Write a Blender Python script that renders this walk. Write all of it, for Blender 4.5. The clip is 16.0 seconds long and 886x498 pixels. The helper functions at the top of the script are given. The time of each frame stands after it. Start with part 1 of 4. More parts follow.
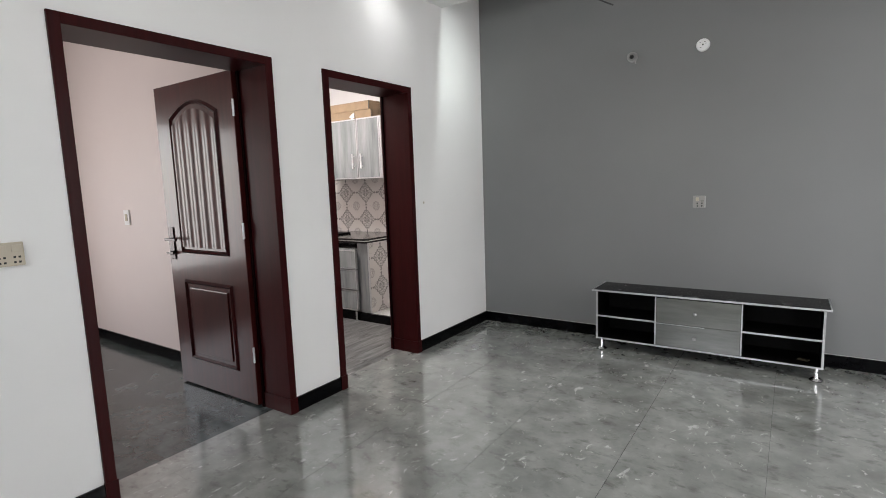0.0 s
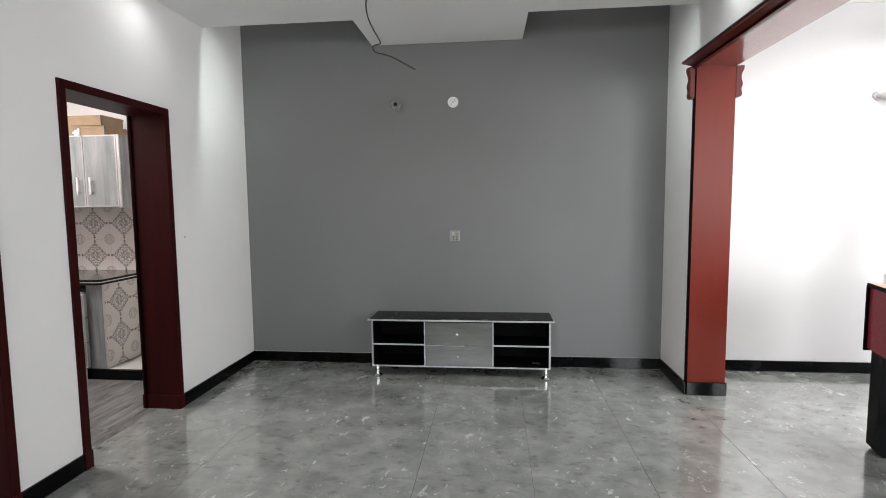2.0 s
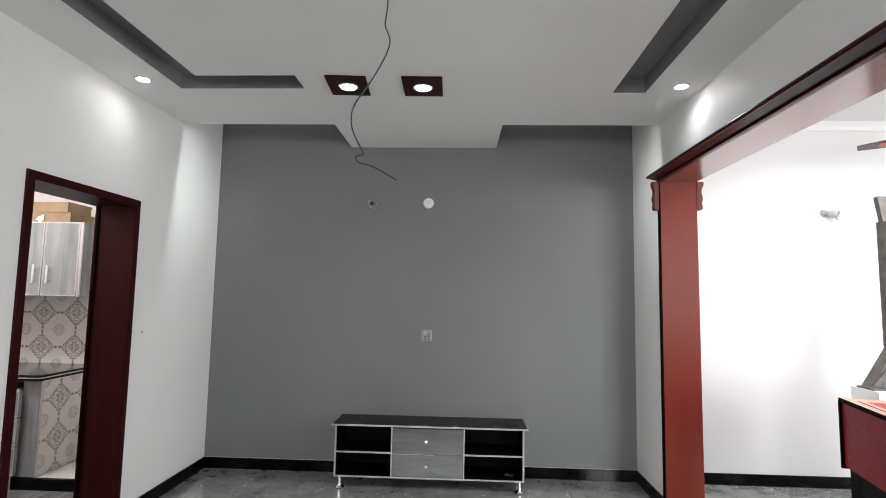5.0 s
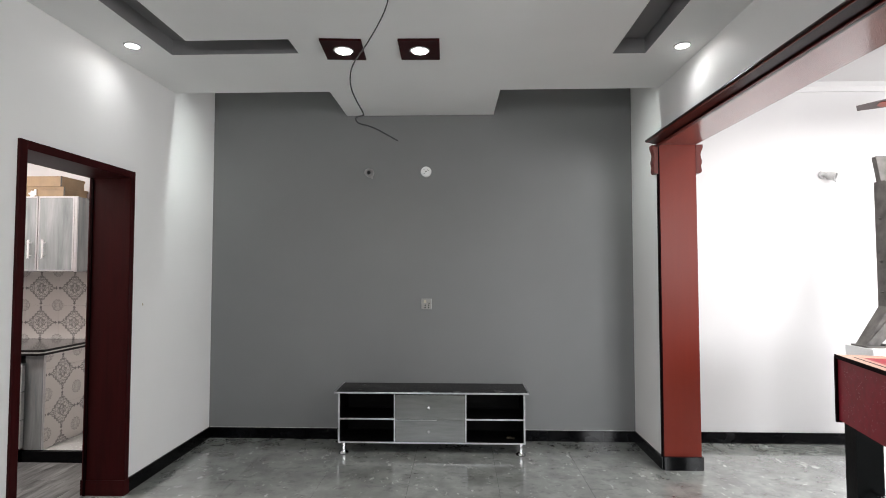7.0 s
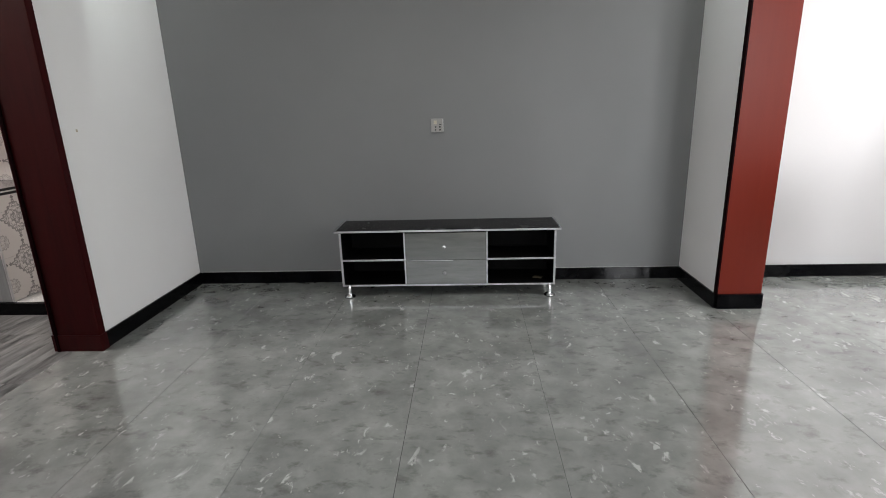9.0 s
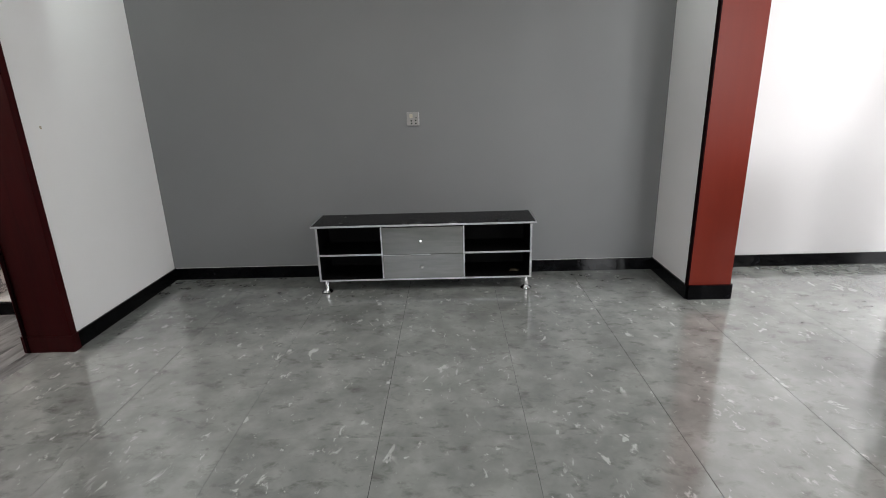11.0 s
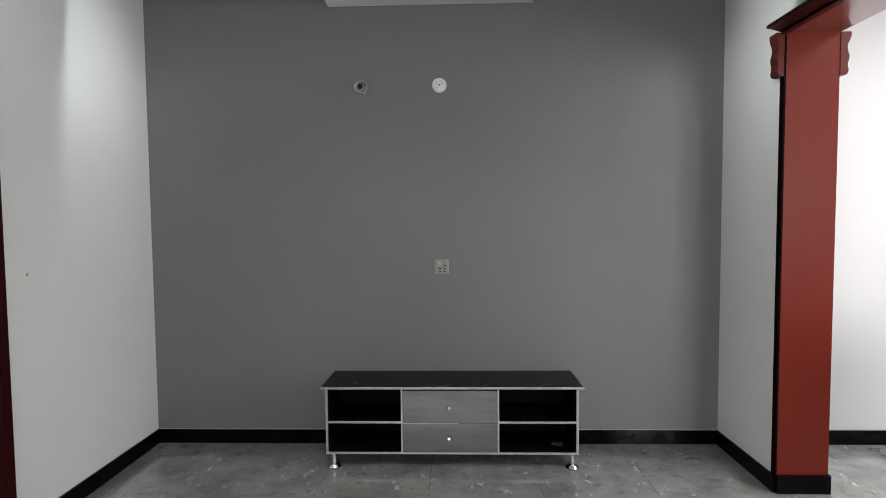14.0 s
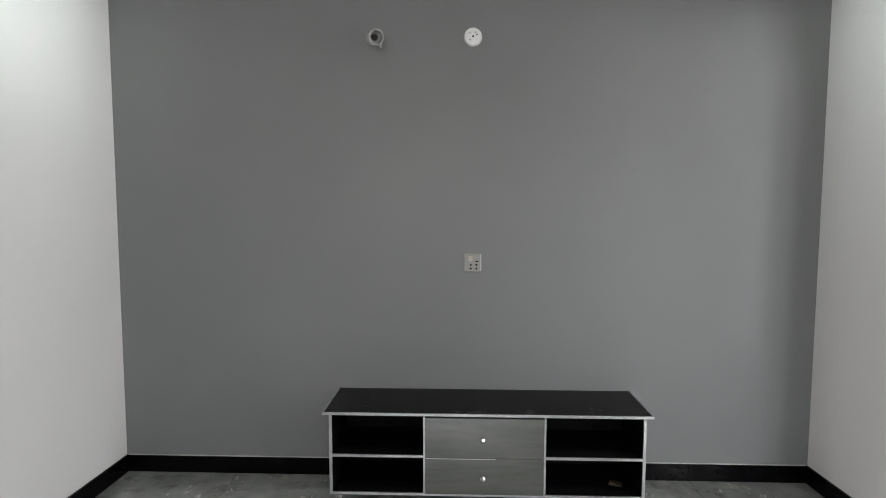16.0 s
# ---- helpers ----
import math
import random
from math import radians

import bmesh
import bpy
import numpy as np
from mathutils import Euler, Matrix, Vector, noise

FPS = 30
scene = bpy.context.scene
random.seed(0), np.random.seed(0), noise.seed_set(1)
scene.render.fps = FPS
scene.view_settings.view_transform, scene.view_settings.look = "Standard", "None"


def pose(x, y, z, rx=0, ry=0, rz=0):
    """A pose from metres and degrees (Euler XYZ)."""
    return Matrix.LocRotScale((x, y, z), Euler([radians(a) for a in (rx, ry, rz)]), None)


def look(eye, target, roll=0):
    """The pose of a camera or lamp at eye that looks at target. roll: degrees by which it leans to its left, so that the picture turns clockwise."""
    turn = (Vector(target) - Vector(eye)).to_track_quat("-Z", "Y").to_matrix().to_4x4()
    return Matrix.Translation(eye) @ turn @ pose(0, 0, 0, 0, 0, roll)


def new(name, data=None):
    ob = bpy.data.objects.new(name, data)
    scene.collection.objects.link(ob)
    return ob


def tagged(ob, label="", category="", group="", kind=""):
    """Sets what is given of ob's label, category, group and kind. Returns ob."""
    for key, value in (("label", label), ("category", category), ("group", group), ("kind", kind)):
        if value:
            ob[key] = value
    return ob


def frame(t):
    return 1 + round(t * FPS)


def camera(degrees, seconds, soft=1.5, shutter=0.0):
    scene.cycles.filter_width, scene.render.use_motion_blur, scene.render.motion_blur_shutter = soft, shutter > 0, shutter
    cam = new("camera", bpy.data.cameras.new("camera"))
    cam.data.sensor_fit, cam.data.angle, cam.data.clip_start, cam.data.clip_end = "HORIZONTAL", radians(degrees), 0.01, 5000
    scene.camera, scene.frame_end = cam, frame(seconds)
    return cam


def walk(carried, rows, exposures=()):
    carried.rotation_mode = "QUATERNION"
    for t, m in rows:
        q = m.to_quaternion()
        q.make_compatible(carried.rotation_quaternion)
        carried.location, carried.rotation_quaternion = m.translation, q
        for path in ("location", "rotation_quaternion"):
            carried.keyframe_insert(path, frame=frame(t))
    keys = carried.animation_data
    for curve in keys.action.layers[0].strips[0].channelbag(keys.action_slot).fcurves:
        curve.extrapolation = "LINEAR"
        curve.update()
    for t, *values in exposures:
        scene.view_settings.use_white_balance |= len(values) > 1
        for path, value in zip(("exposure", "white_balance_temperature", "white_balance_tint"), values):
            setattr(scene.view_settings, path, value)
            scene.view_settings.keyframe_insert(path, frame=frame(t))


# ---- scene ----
cam = camera(81.7, 16.0, soft=0.95)
PATH = [
    (0, (0.197, -0.059, 1.405), (-0.923, 1.578, 1.149), -2.0),
    (0.5, (0.086, -0.114, 1.438), (-0.59, 1.751, 1.181), -2.3),
    (1, (0.011, -0.16, 1.46), (-0.414, 1.78, 1.221), -1.6),
    (1.5, (-0.03, -0.182, 1.466), (-0.32, 1.785, 1.254), -1.1),
    (2, (-0.04, -0.202, 1.472), (-0.244, 1.78, 1.298), -0.6),
    (2.5, (-0.043, -0.198, 1.49), (-0.188, 1.794, 1.38), -0.0),
    (3, (-0.042, -0.186, 1.505), (-0.178, 1.81, 1.473), 0.5),
    (3.5, (-0.059, -0.175, 1.523), (-0.189, 1.82, 1.571), 0.9),
    (4, (-0.082, -0.172, 1.553), (-0.189, 1.822, 1.67), 1.0),
    (4.2, (-0.073, -0.162, 1.55), (-0.178, 1.83, 1.696), 1.1),
    (6.3, (-0.081, -0.167, 1.543), (-0.135, 1.823, 1.732), 0.4),
    (6.5, (-0.085, -0.162, 1.527), (-0.14, 1.827, 1.687), 0.3),
    (7, (-0.109, -0.154, 1.493), (-0.175, 1.843, 1.573), -0.0),
    (7.5, (-0.106, -0.049, 1.447), (-0.21, 1.948, 1.468), -0.7),
    (8, (-0.094, 0.232, 1.438), (-0.231, 2.226, 1.381), -1.3),
    (8.5, (-0.095, 0.436, 1.433), (-0.236, 2.412, 1.16), -1.8),
    (9, (-0.186, 0.587, 1.321), (-0.289, 2.511, 0.784), -1.7),
    (9.2, (-0.236, 0.644, 1.286), (-0.317, 2.538, 0.65), -1.7),
    (11.3, (-0.133, 0.561, 1.383), (-0.169, 2.481, 0.824), -1.7),
    (11.5, (-0.13, 0.535, 1.39), (-0.172, 2.474, 0.902), -1.6),
    (12, (-0.143, 0.507, 1.429), (-0.214, 2.472, 1.062), -1.2),
    (12.5, (-0.132, 0.533, 1.428), (-0.234, 2.512, 1.158), -0.8),
    (13, (-0.178, 0.638, 1.447), (-0.265, 2.625, 1.24), -0.4),
    (13.5, (-0.261, 0.799, 1.471), (-0.315, 2.793, 1.329), -0.3),
    (14, (-0.303, 1.027, 1.472), (-0.358, 3.023, 1.373), -0.5),
    (14.5, (-0.327, 1.321, 1.458), (-0.383, 3.319, 1.381), -0.4),
    (15, (-0.357, 1.492, 1.48), (-0.377, 3.489, 1.378), -0.2),
    (15.5, (-0.397, 1.582, 1.464), (-0.381, 3.579, 1.352), -0.0),
    (16, (-0.48, 1.655, 1.453), (-0.542, 3.649, 1.313), 0.1),
]
walk(cam, [(t, look(eye, target, roll)) for t, eye, target, roll in PATH],
     exposures=[(0, 1.04), (0.7, 1.10), (1.5, 1.0), (6.5, 0.98), (7.5, 0.84), (8.5, 0.68), (9.0, 0.84), (11.5, 0.84), (12.5, 0.74), (14, 0.70), (14.6, 0.82), (15.4, 1.04), (16, 1.04)])


# ---- sizes of the place ----
XL, XR, XG = -2.345, 1.41, 1.695      # faces of the partition walls
YB, YS = 4.40, -3.2                  # back wall and wall behind the walker
XE = 5.4                             # outer wall of the side hall
ZC, ZS = 2.88, 3.16                  # hung ceiling and slab
T = 0.265                             # wall thickness

# ---- world and sun ----
world = bpy.data.worlds.new("world")
scene.world = world
world.use_nodes = True
wn = world.node_tree
bg = wn.nodes["Background"]
sky = wn.nodes.new("ShaderNodeTexSky")
sky.sky_type = "NISHITA"
sky.sun_disc = False
sky.sun_elevation, sky.sun_rotation = radians(50), radians(200)
wn.links.new(sky.outputs[0], bg.inputs[0])
bg.inputs[1].default_value = 0.12


def lamp(name, kind, m, energy, color=(1, 1, 1), **more):
    data = bpy.data.lights.new(name, kind)
    data.energy, data.color = energy, color
    for key, value in more.items():
        setattr(data, key, value)
    ob = new(name, data)
    ob.matrix_world = m
    return ob


sun = lamp("sun", "SUN", pose(0, 0, 8, -40, 0, 10), 2.5, (1, 0.95, 0.88), angle=radians(0.5))
# skylight coming in at the big openings of the hall and at an assumed one behind
lamp("daylight_hall", "AREA", look((3.7, YS + 0.15, 1.95), (2.2, 4, 1.6)), 150, (0.98, 0.985, 1.0), shape="RECTANGLE", size=2.2, size_y=1.8)
lamp("daylight_side", "AREA", look((XE - 0.12, 2.6, 1.5), (XL, 3.0, 1.2)), 62, (0.99, 0.99, 1.0), shape="RECTANGLE", size=1.9, size_y=2.2)
# overhead fill added for the hall floor; the ceiling has no opening here
lamp("daylight_skylight", "AREA", pose(3.0, 2.8, 3.1), 40, (1.0, 0.985, 0.98), shape="RECTANGLE", size=1.3, size_y=1.6, spread=radians(150))
# fill from an unseen source behind the walker, set high by choice
lamp("daylight_back", "AREA", look((-0.6, YS + 0.15, 2.25), (-0.6, 4, 2.6)), 33, (0.98, 0.99, 1.0), shape="RECTANGLE", size=2.4, size_y=0.9)
# cool unseen lamps added over the ceiling gaps to brighten the side walls through them
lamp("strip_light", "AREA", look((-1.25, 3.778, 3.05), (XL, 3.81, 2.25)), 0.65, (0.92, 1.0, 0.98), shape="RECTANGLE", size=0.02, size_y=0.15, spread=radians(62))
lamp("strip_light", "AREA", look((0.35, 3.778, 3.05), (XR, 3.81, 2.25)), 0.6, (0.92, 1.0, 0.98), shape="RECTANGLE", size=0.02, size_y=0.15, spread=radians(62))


# ---- materials ----
def nodes_of(name, rough=0.5, metal=0.0):
    m = bpy.data.materials.new(name)
    m.use_nodes = True
    nt = m.node_tree
    b = nt.nodes["Principled BSDF"]
    b.inputs["Roughness"].default_value = rough
    b.inputs["Metallic"].default_value = metal
    return m, nt, b


def add(nt, kind, **vals):
    n = nt.nodes.new(kind)
    for k, v in vals.items():
        if k.startswith("i_"):
            n.inputs[k[2:]].default_value = v
        else:
            setattr(n, k, v)
    return n


def ramp(nt, src, stops):
    r = add(nt, "ShaderNodeValToRGB")
    els = r.color_ramp.elements
    while len(els) < len(stops):
        els.new(0.5)
    for e, (p, c) in zip(els, stops):
        e.position, e.color = p, (*c, 1) if len(c) == 3 else c
    nt.links.new(src, r.inputs[0])
    return r


def coords(nt, scale=(1, 1, 1), turn=(0, 0, 0), random_shift=0.0, local=False):
    """World (or object) position in metres, shifted per object when asked."""
    if local:
        out = add(nt, "ShaderNodeTexCoord").outputs["Object"]
    else:
        out = add(nt, "ShaderNodeNewGeometry").outputs["Position"]
    if random_shift:
        info = add(nt, "ShaderNodeObjectInfo")
        mul = add(nt, "ShaderNodeVectorMath", operation="SCALE")
        comb = add(nt, "ShaderNodeCombineXYZ")
        nt.links.new(info.outputs["Random"], comb.inputs[0])
        nt.links.new(info.outputs["Random"], comb.inputs[2])
        nt.links.new(comb.outputs[0], mul.inputs[0])
        mul.inputs["Scale"].default_value = random_shift
        ad = add(nt, "ShaderNodeVectorMath", operation="ADD")
        nt.links.new(out, ad.inputs[0])
        nt.links.new(mul.outputs[0], ad.inputs[1])
        out = ad.outputs[0]
    mp = add(nt, "ShaderNodeMapping")
    mp.inputs["Scale"].default_value = scale
    mp.inputs["Rotation"].default_value = [radians(a) for a in turn]
    nt.links.new(out, mp.inputs[0])
    return mp.outputs[0]


def noise_tex(nt, vec, scale, detail=4, rough=0.55, distort=0.0):
    n = add(nt, "ShaderNodeTexNoise", i_Scale=scale, i_Detail=detail, i_Roughness=rough, i_Distortion=distort)
    nt.links.new(vec, n.inputs["Vector"])
    return n.outputs["Fac"]


def bump(nt, b, height, strength=0.2, dist=0.001):
    n = add(nt, "ShaderNodeBump", i_Strength=strength, i_Distance=dist)
    nt.links.new(height, n.inputs["Height"])
    nt.links.new(n.outputs[0], b.inputs["Normal"])


def rough_from(nt, b, fac, lo, hi):
    mr = add(nt, "ShaderNodeMapRange")
    mr.inputs["To Min"].default_value, mr.inputs["To Max"].default_value = lo, hi
    nt.links.new(fac, mr.inputs["Value"])
    nt.links.new(mr.outputs[0], b.inputs["Roughness"])


def shade(c, k):
    return tuple(min(1.0, v * k) for v in c)


def paint(name, c, rough=0.5, spread=0.05, fine=90, strength=0.25):
    """Rolled wall paint: a fine stipple and faint wide unevenness."""
    m, nt, b = nodes_of(name, rough)
    v = coords(nt)
    wide = noise_tex(nt, v, 1.3, 3)
    r = ramp(nt, wide, [(0.3, shade(c, 1 - spread)), (0.7, shade(c, 1 + spread))])
    nt.links.new(r.outputs[0], b.inputs["Base Color"])
    rough_from(nt, b, noise_tex(nt, v, 6, 3), rough - 0.06, rough + 0.08)
    bump(nt, b, noise_tex(nt, v, fine, 3, 0.6), strength, 0.0006)
    return m


def plain(name, c, rough=0.4, metal=0.0, spread=0.08, scale=30, spec=0.5):
    m, nt, b = nodes_of(name, rough, metal)
    b.inputs["Specular IOR Level"].default_value = spec
    v = coords(nt, local=True)
    f = noise_tex(nt, v, scale, 3)
    r = ramp(nt, f, [(0.3, shade(c, 1 - spread)), (0.7, shade(c, 1 + spread))])
    nt.links.new(r.outputs[0], b.inputs["Base Color"])
    rough_from(nt, b, noise_tex(nt, v, scale * 2, 3), max(0.02, rough * 0.8), min(1, rough * 1.25))
    return m


def timber(name, c1, c2, rough=0.3, scale=(9, 9, 0.7), coat=0.3, spec=0.35, coat_rough=0.12):
    """Lacquered wood, its grain running along z (object space)."""
    m, nt, b = nodes_of(name, rough)
    v = coords(nt, scale=scale, local=True)
    f = noise_tex(nt, v, 3.0, 6, 0.6, 0.6)
    r = ramp(nt, f, [(0.28, c1), (0.72, c2)])
    nt.links.new(r.outputs[0], b.inputs["Base Color"])
    fine = noise_tex(nt, coords(nt, scale=(80, 80, 3), local=True), 3.0, 3)
    rough_from(nt, b, fine, rough * 0.85, rough * 1.25)
    bump(nt, b, fine, 0.05, 0.0005)
    b.inputs["Coat Weight"].default_value = coat
    b.inputs["Coat Roughness"].default_value = coat_rough
    b.inputs["Specular IOR Level"].default_value = spec
    return m


def marble_tile(name, dark, mid, light, rough=0.14, spec=0.9):
    """Polished grey porcelain with cloudy patches, brown-black smudges and short white veins; the fine marks differ tile by tile."""
    m, nt, b = nodes_of(name, rough)

    def blend(fac, a, c):
        mx = add(nt, "ShaderNodeMix", data_type="RGBA")
        nt.links.new(fac, mx.inputs["Factor"])
        for src, k in ((a, 6), (c, 7)):
            if isinstance(src, tuple):
                mx.inputs[k].default_value = (*src, 1)
            else:
                nt.links.new(src, mx.inputs[k])
        return mx.outputs[2]

    def product(a, c):
        mul = add(nt, "ShaderNodeMath", operation="MULTIPLY")
        nt.links.new(a, mul.inputs[0])
        nt.links.new(c, mul.inputs[1])
        return mul.outputs[0]

    clouds = noise_tex(nt, coords(nt, scale=(1, 1, 1)), 4.6, 4, 0.5, 0.15)
    col = ramp(nt, clouds, [(0.36, dark), (0.5, mid), (0.64, light)]).outputs[0]
    patches = ramp(nt, noise_tex(nt, coords(nt, random_shift=17.0), 11.0, 6, 0.62, 0.2), [(0.38, (0.91, 0.915, 0.91)), (0.62, (1.08, 1.08, 1.08))]).outputs[0]
    mulc = add(nt, "ShaderNodeMix", data_type="RGBA", blend_type="MULTIPLY")
    mulc.inputs["Factor"].default_value = 1.0
    nt.links.new(col, mulc.inputs[6])
    nt.links.new(patches, mulc.inputs[7])
    col = mulc.outputs[2]
    # dark smudges, mostly small
    sm = noise_tex(nt, coords(nt, scale=(1.0, 1.5, 1), turn=(0, 0, 35), random_shift=11.0), 11, 6, 0.62, 0.3)
    fac = ramp(nt, sm, [(0.54, (0, 0, 0)), (0.74, (0.72, 0.72, 0.72))]).outputs[0]
    col = blend(fac, col, (dark[0] * 0.40, dark[1] * 0.40, dark[2] * 0.37))
    # short pale strokes and flecks: the peaks of stretched noise, in loose groups
    for turn, sc, shift, lo in ((-35, 15, 23.0, 0.65), (48, 18, 71.0, 0.655), (80, 27, 43.0, 0.66)):
        f = noise_tex(nt, coords(nt, scale=(1.0, 0.6, 1), turn=(0, 0, turn), random_shift=shift), sc, 4, 0.6, 0.5)
        peaks = ramp(nt, f, [(lo - 0.02, (0, 0, 0)), (lo + 0.04, (0.85, 0.85, 0.85))]).outputs[0]
        gate = noise_tex(nt, coords(nt, random_shift=shift + 30), 4.5, 2, 0.4)
        g = ramp(nt, gate, [(0.45, (0.0, 0.0, 0.0)), (0.55, (1, 1, 1))]).outputs[0]
        col = blend(product(peaks, g), col, shade(light, 1.75))
    nt.links.new(col, b.inputs["Base Color"])
    rough_from(nt, b, noise_tex(nt, coords(nt), 3, 3), rough * 0.7, rough * 1.6)
    b.inputs["Specular IOR Level"].default_value = spec
    b.inputs["Coat Weight"].default_value = 1.0 if spec > 0.8 else 0.1
    b.inputs["Coat IOR"].default_value = 1.5
    b.inputs["Coat Roughness"].default_value = 0.10
    bump(nt, b, noise_tex(nt, coords(nt), 1.6, 2), 0.05, 0.002)
    return m


def plank_tile(name):
    m, nt, b = nodes_of(name, 0.3)
    v = coords(nt, scale=(7, 1.2, 1), random_shift=19.0)
    f = noise_tex(nt, v, 2.4, 6, 0.65, 0.7)
    r = ramp(nt, f, [(0.34, (0.03, 0.03, 0.029)), (0.48, (0.13, 0.13, 0.127)), (0.66, (0.25, 0.25, 0.246))])
    nt.links.new(r.outputs[0], b.inputs["Base Color"])
    bump(nt, b, f, 0.1, 0.0005)
    return m


def veneer(name, c1, c2, scale=(14, 14, 1.2), rough=0.22):
    """Glossy streaked laminate."""
    m, nt, b = nodes_of(name, rough)
    f = noise_tex(nt, coords(nt, scale=scale, local=True), 1.6, 6, 0.65, 0.3)
    r = ramp(nt, f, [(0.3, c1), (0.7, c2)])
    nt.links.new(r.outputs[0], b.inputs["Base Color"])
    rough_from(nt, b, f, rough * 0.8, rough * 1.3)
    return m


def damask(name, axis="x", size=0.31, shift=(0.0, 0.0)):
    """Glazed wall tile, cream with grey scrollwork: large diamond medallions and small rosettes between them."""
    m, nt, b = nodes_of(name, 0.15)
    pos = add(nt, "ShaderNodeNewGeometry").outputs["Position"]
    sep = add(nt, "ShaderNodeSeparateXYZ")
    nt.links.new(pos, sep.inputs[0])

    def mth(op, a, c=None):
        n = add(nt, "ShaderNodeMath", operation=op)
        for i, s in enumerate((a, c)):
            if s is None:
                continue
            if isinstance(s, (int, float)):
                n.inputs[i].default_value = s
            else:
                nt.links.new(s, n.inputs[i])
        return n.outputs[0]

    def cell(src, at, off):
        return mth("SUBTRACT", mth("FRACT", mth("ADD", mth("DIVIDE", mth("SUBTRACT", src, at), size), 100.5 + off)), 0.5)

    def polar(off):
        u, w = cell(sep.outputs[0 if axis == "x" else 1], shift[0], off), cell(sep.outputs[2], shift[1], off)
        au, aw = mth("ABSOLUTE", u), mth("ABSOLUTE", w)
        return mth("ADD", au, aw), mth("SQRT", mth("ADD", mth("MULTIPLY", u, u), mth("MULTIPLY", w, w))), mth("ARCTAN2", w, u)

    def curls(a, w, scale, seed, width):
        """Symmetric curling lines: the contour of a noise read at mirrored coordinates."""
        c = add(nt, "ShaderNodeCombineXYZ", i_Z=seed)
        nt.links.new(a, c.inputs[0])
        nt.links.new(w, c.inputs[1])
        f = noise_tex(nt, c.outputs[0], scale, 1, 0.4, 1.1)
        return mth("LESS_THAN", mth("ABSOLUTE", mth("SUBTRACT", f, 0.5)), width)

    def mirrored(off):
        u, w = cell(sep.outputs[0 if axis == "x" else 1], shift[0], off), cell(sep.outputs[2], shift[1], off)
        return mth("ABSOLUTE", u), mth("ABSOLUTE", w)

    dia, rad, ang = polar(0.0)
    au, aw = mirrored(0.0)
    wavy = mth("ADD", dia, mth("MULTIPLY", mth("COSINE", mth("MULTIPLY", mth("SUBTRACT", au, aw), 42.0)), 0.022))
    inside = mth("LESS_THAN", wavy, 0.40)
    rim = mth("LESS_THAN", mth("ABSOLUTE", mth("SUBTRACT", wavy, 0.385)), 0.024)
    inner = mth("LESS_THAN", mth("ABSOLUTE", mth("SUBTRACT", wavy, 0.16)), 0.016)
    big = mth("MAXIMUM", mth("MAXIMUM", mth("MULTIPLY", curls(au, aw, 13.0, 3.7, 0.075), inside), rim), inner)
    # dark pointed leaves at the four corners of each medallion
    tip_u = mth("ADD", mth("ABSOLUTE", mth("SUBTRACT", au, 0.445)), mth("MULTIPLY", aw, 0.9))
    tip_w = mth("ADD", mth("ABSOLUTE", mth("SUBTRACT", aw, 0.445)), mth("MULTIPLY", au, 0.9))
    tips = mth("LESS_THAN", mth("MINIMUM", tip_u, tip_w), 0.045)
    dia, rad, ang = polar(0.5)
    bu, bw = mirrored(0.5)
    petal = mth("ADD", rad, mth("MULTIPLY", mth("COSINE", mth("MULTIPLY", ang, 12.0)), 0.012))
    rosette = mth("MAXIMUM", mth("MULTIPLY", curls(bu, bw, 17.0, 9.1, 0.055), mth("LESS_THAN", petal, 0.15)),
                  mth("LESS_THAN", mth("ABSOLUTE", mth("SUBTRACT", petal, 0.155)), 0.012))
    small = mth("MULTIPLY", rosette, 0.6)
    total = mth("MAXIMUM", mth("MAXIMUM", mth("MULTIPLY", big, 0.85), tips), small)
    grain = noise_tex(nt, coords(nt), 60, 3)
    fac = mth("MULTIPLY", total, mth("ADD", mth("MULTIPLY", grain, 0.7), 0.5))
    mx = add(nt, "ShaderNodeMix", data_type="RGBA")
    nt.links.new(fac, mx.inputs["Factor"])
    mx.inputs[6].default_value, mx.inputs[7].default_value = (0.58, 0.555, 0.53, 1), (0.15, 0.145, 0.145, 1)
    nt.links.new(mx.outputs[2], b.inputs["Base Color"])
    return m


def glow(name, c, strength):
    m, nt, b = nodes_of(name, 0.4)
    b.inputs["Base Color"].default_value = (*c, 1)
    b.inputs["Emission Color"].default_value = (*c, 1)
    b.inputs["Emission Strength"].default_value = strength
    return m


M_WHITE = paint("white_wall_paint", (0.83, 0.82, 0.81), 0.45, 0.02)
# white darkened in its colour to offset the strong light in the hall
M_HALL = paint("toned_down_white_paint", (0.50, 0.486, 0.483), 0.5, 0.02)
M_BED = paint("beige_wall_paint", (0.66, 0.578, 0.555), 0.5, 0.02)
M_GREY = paint("grey_wall_paint", (0.197, 0.199, 0.201), 0.58, 0.03)
M_CEIL = paint("ceiling_paint", (0.85, 0.85, 0.84), 0.7, 0.02, strength=0.1)
M_COVE = paint("grey_cove_paint", (0.22, 0.215, 0.22), 0.5, 0.05)
M_FLOOR = marble_tile("grey_marble_tile", (0.20, 0.209, 0.197), (0.24, 0.25, 0.236), (0.282, 0.293, 0.277))
# the main floor's tile again, its colours darkened for the bedroom
M_FLOOR2 = marble_tile("darkened_marble_tile", (0.04, 0.05, 0.05), (0.058, 0.07, 0.07), (0.078, 0.092, 0.092), spec=0.5)
M_PLANK = plank_tile("grey_wood_look_tile")
M_BED_MORTAR = plain("tile_joint", (0.025, 0.025, 0.024), 0.8)
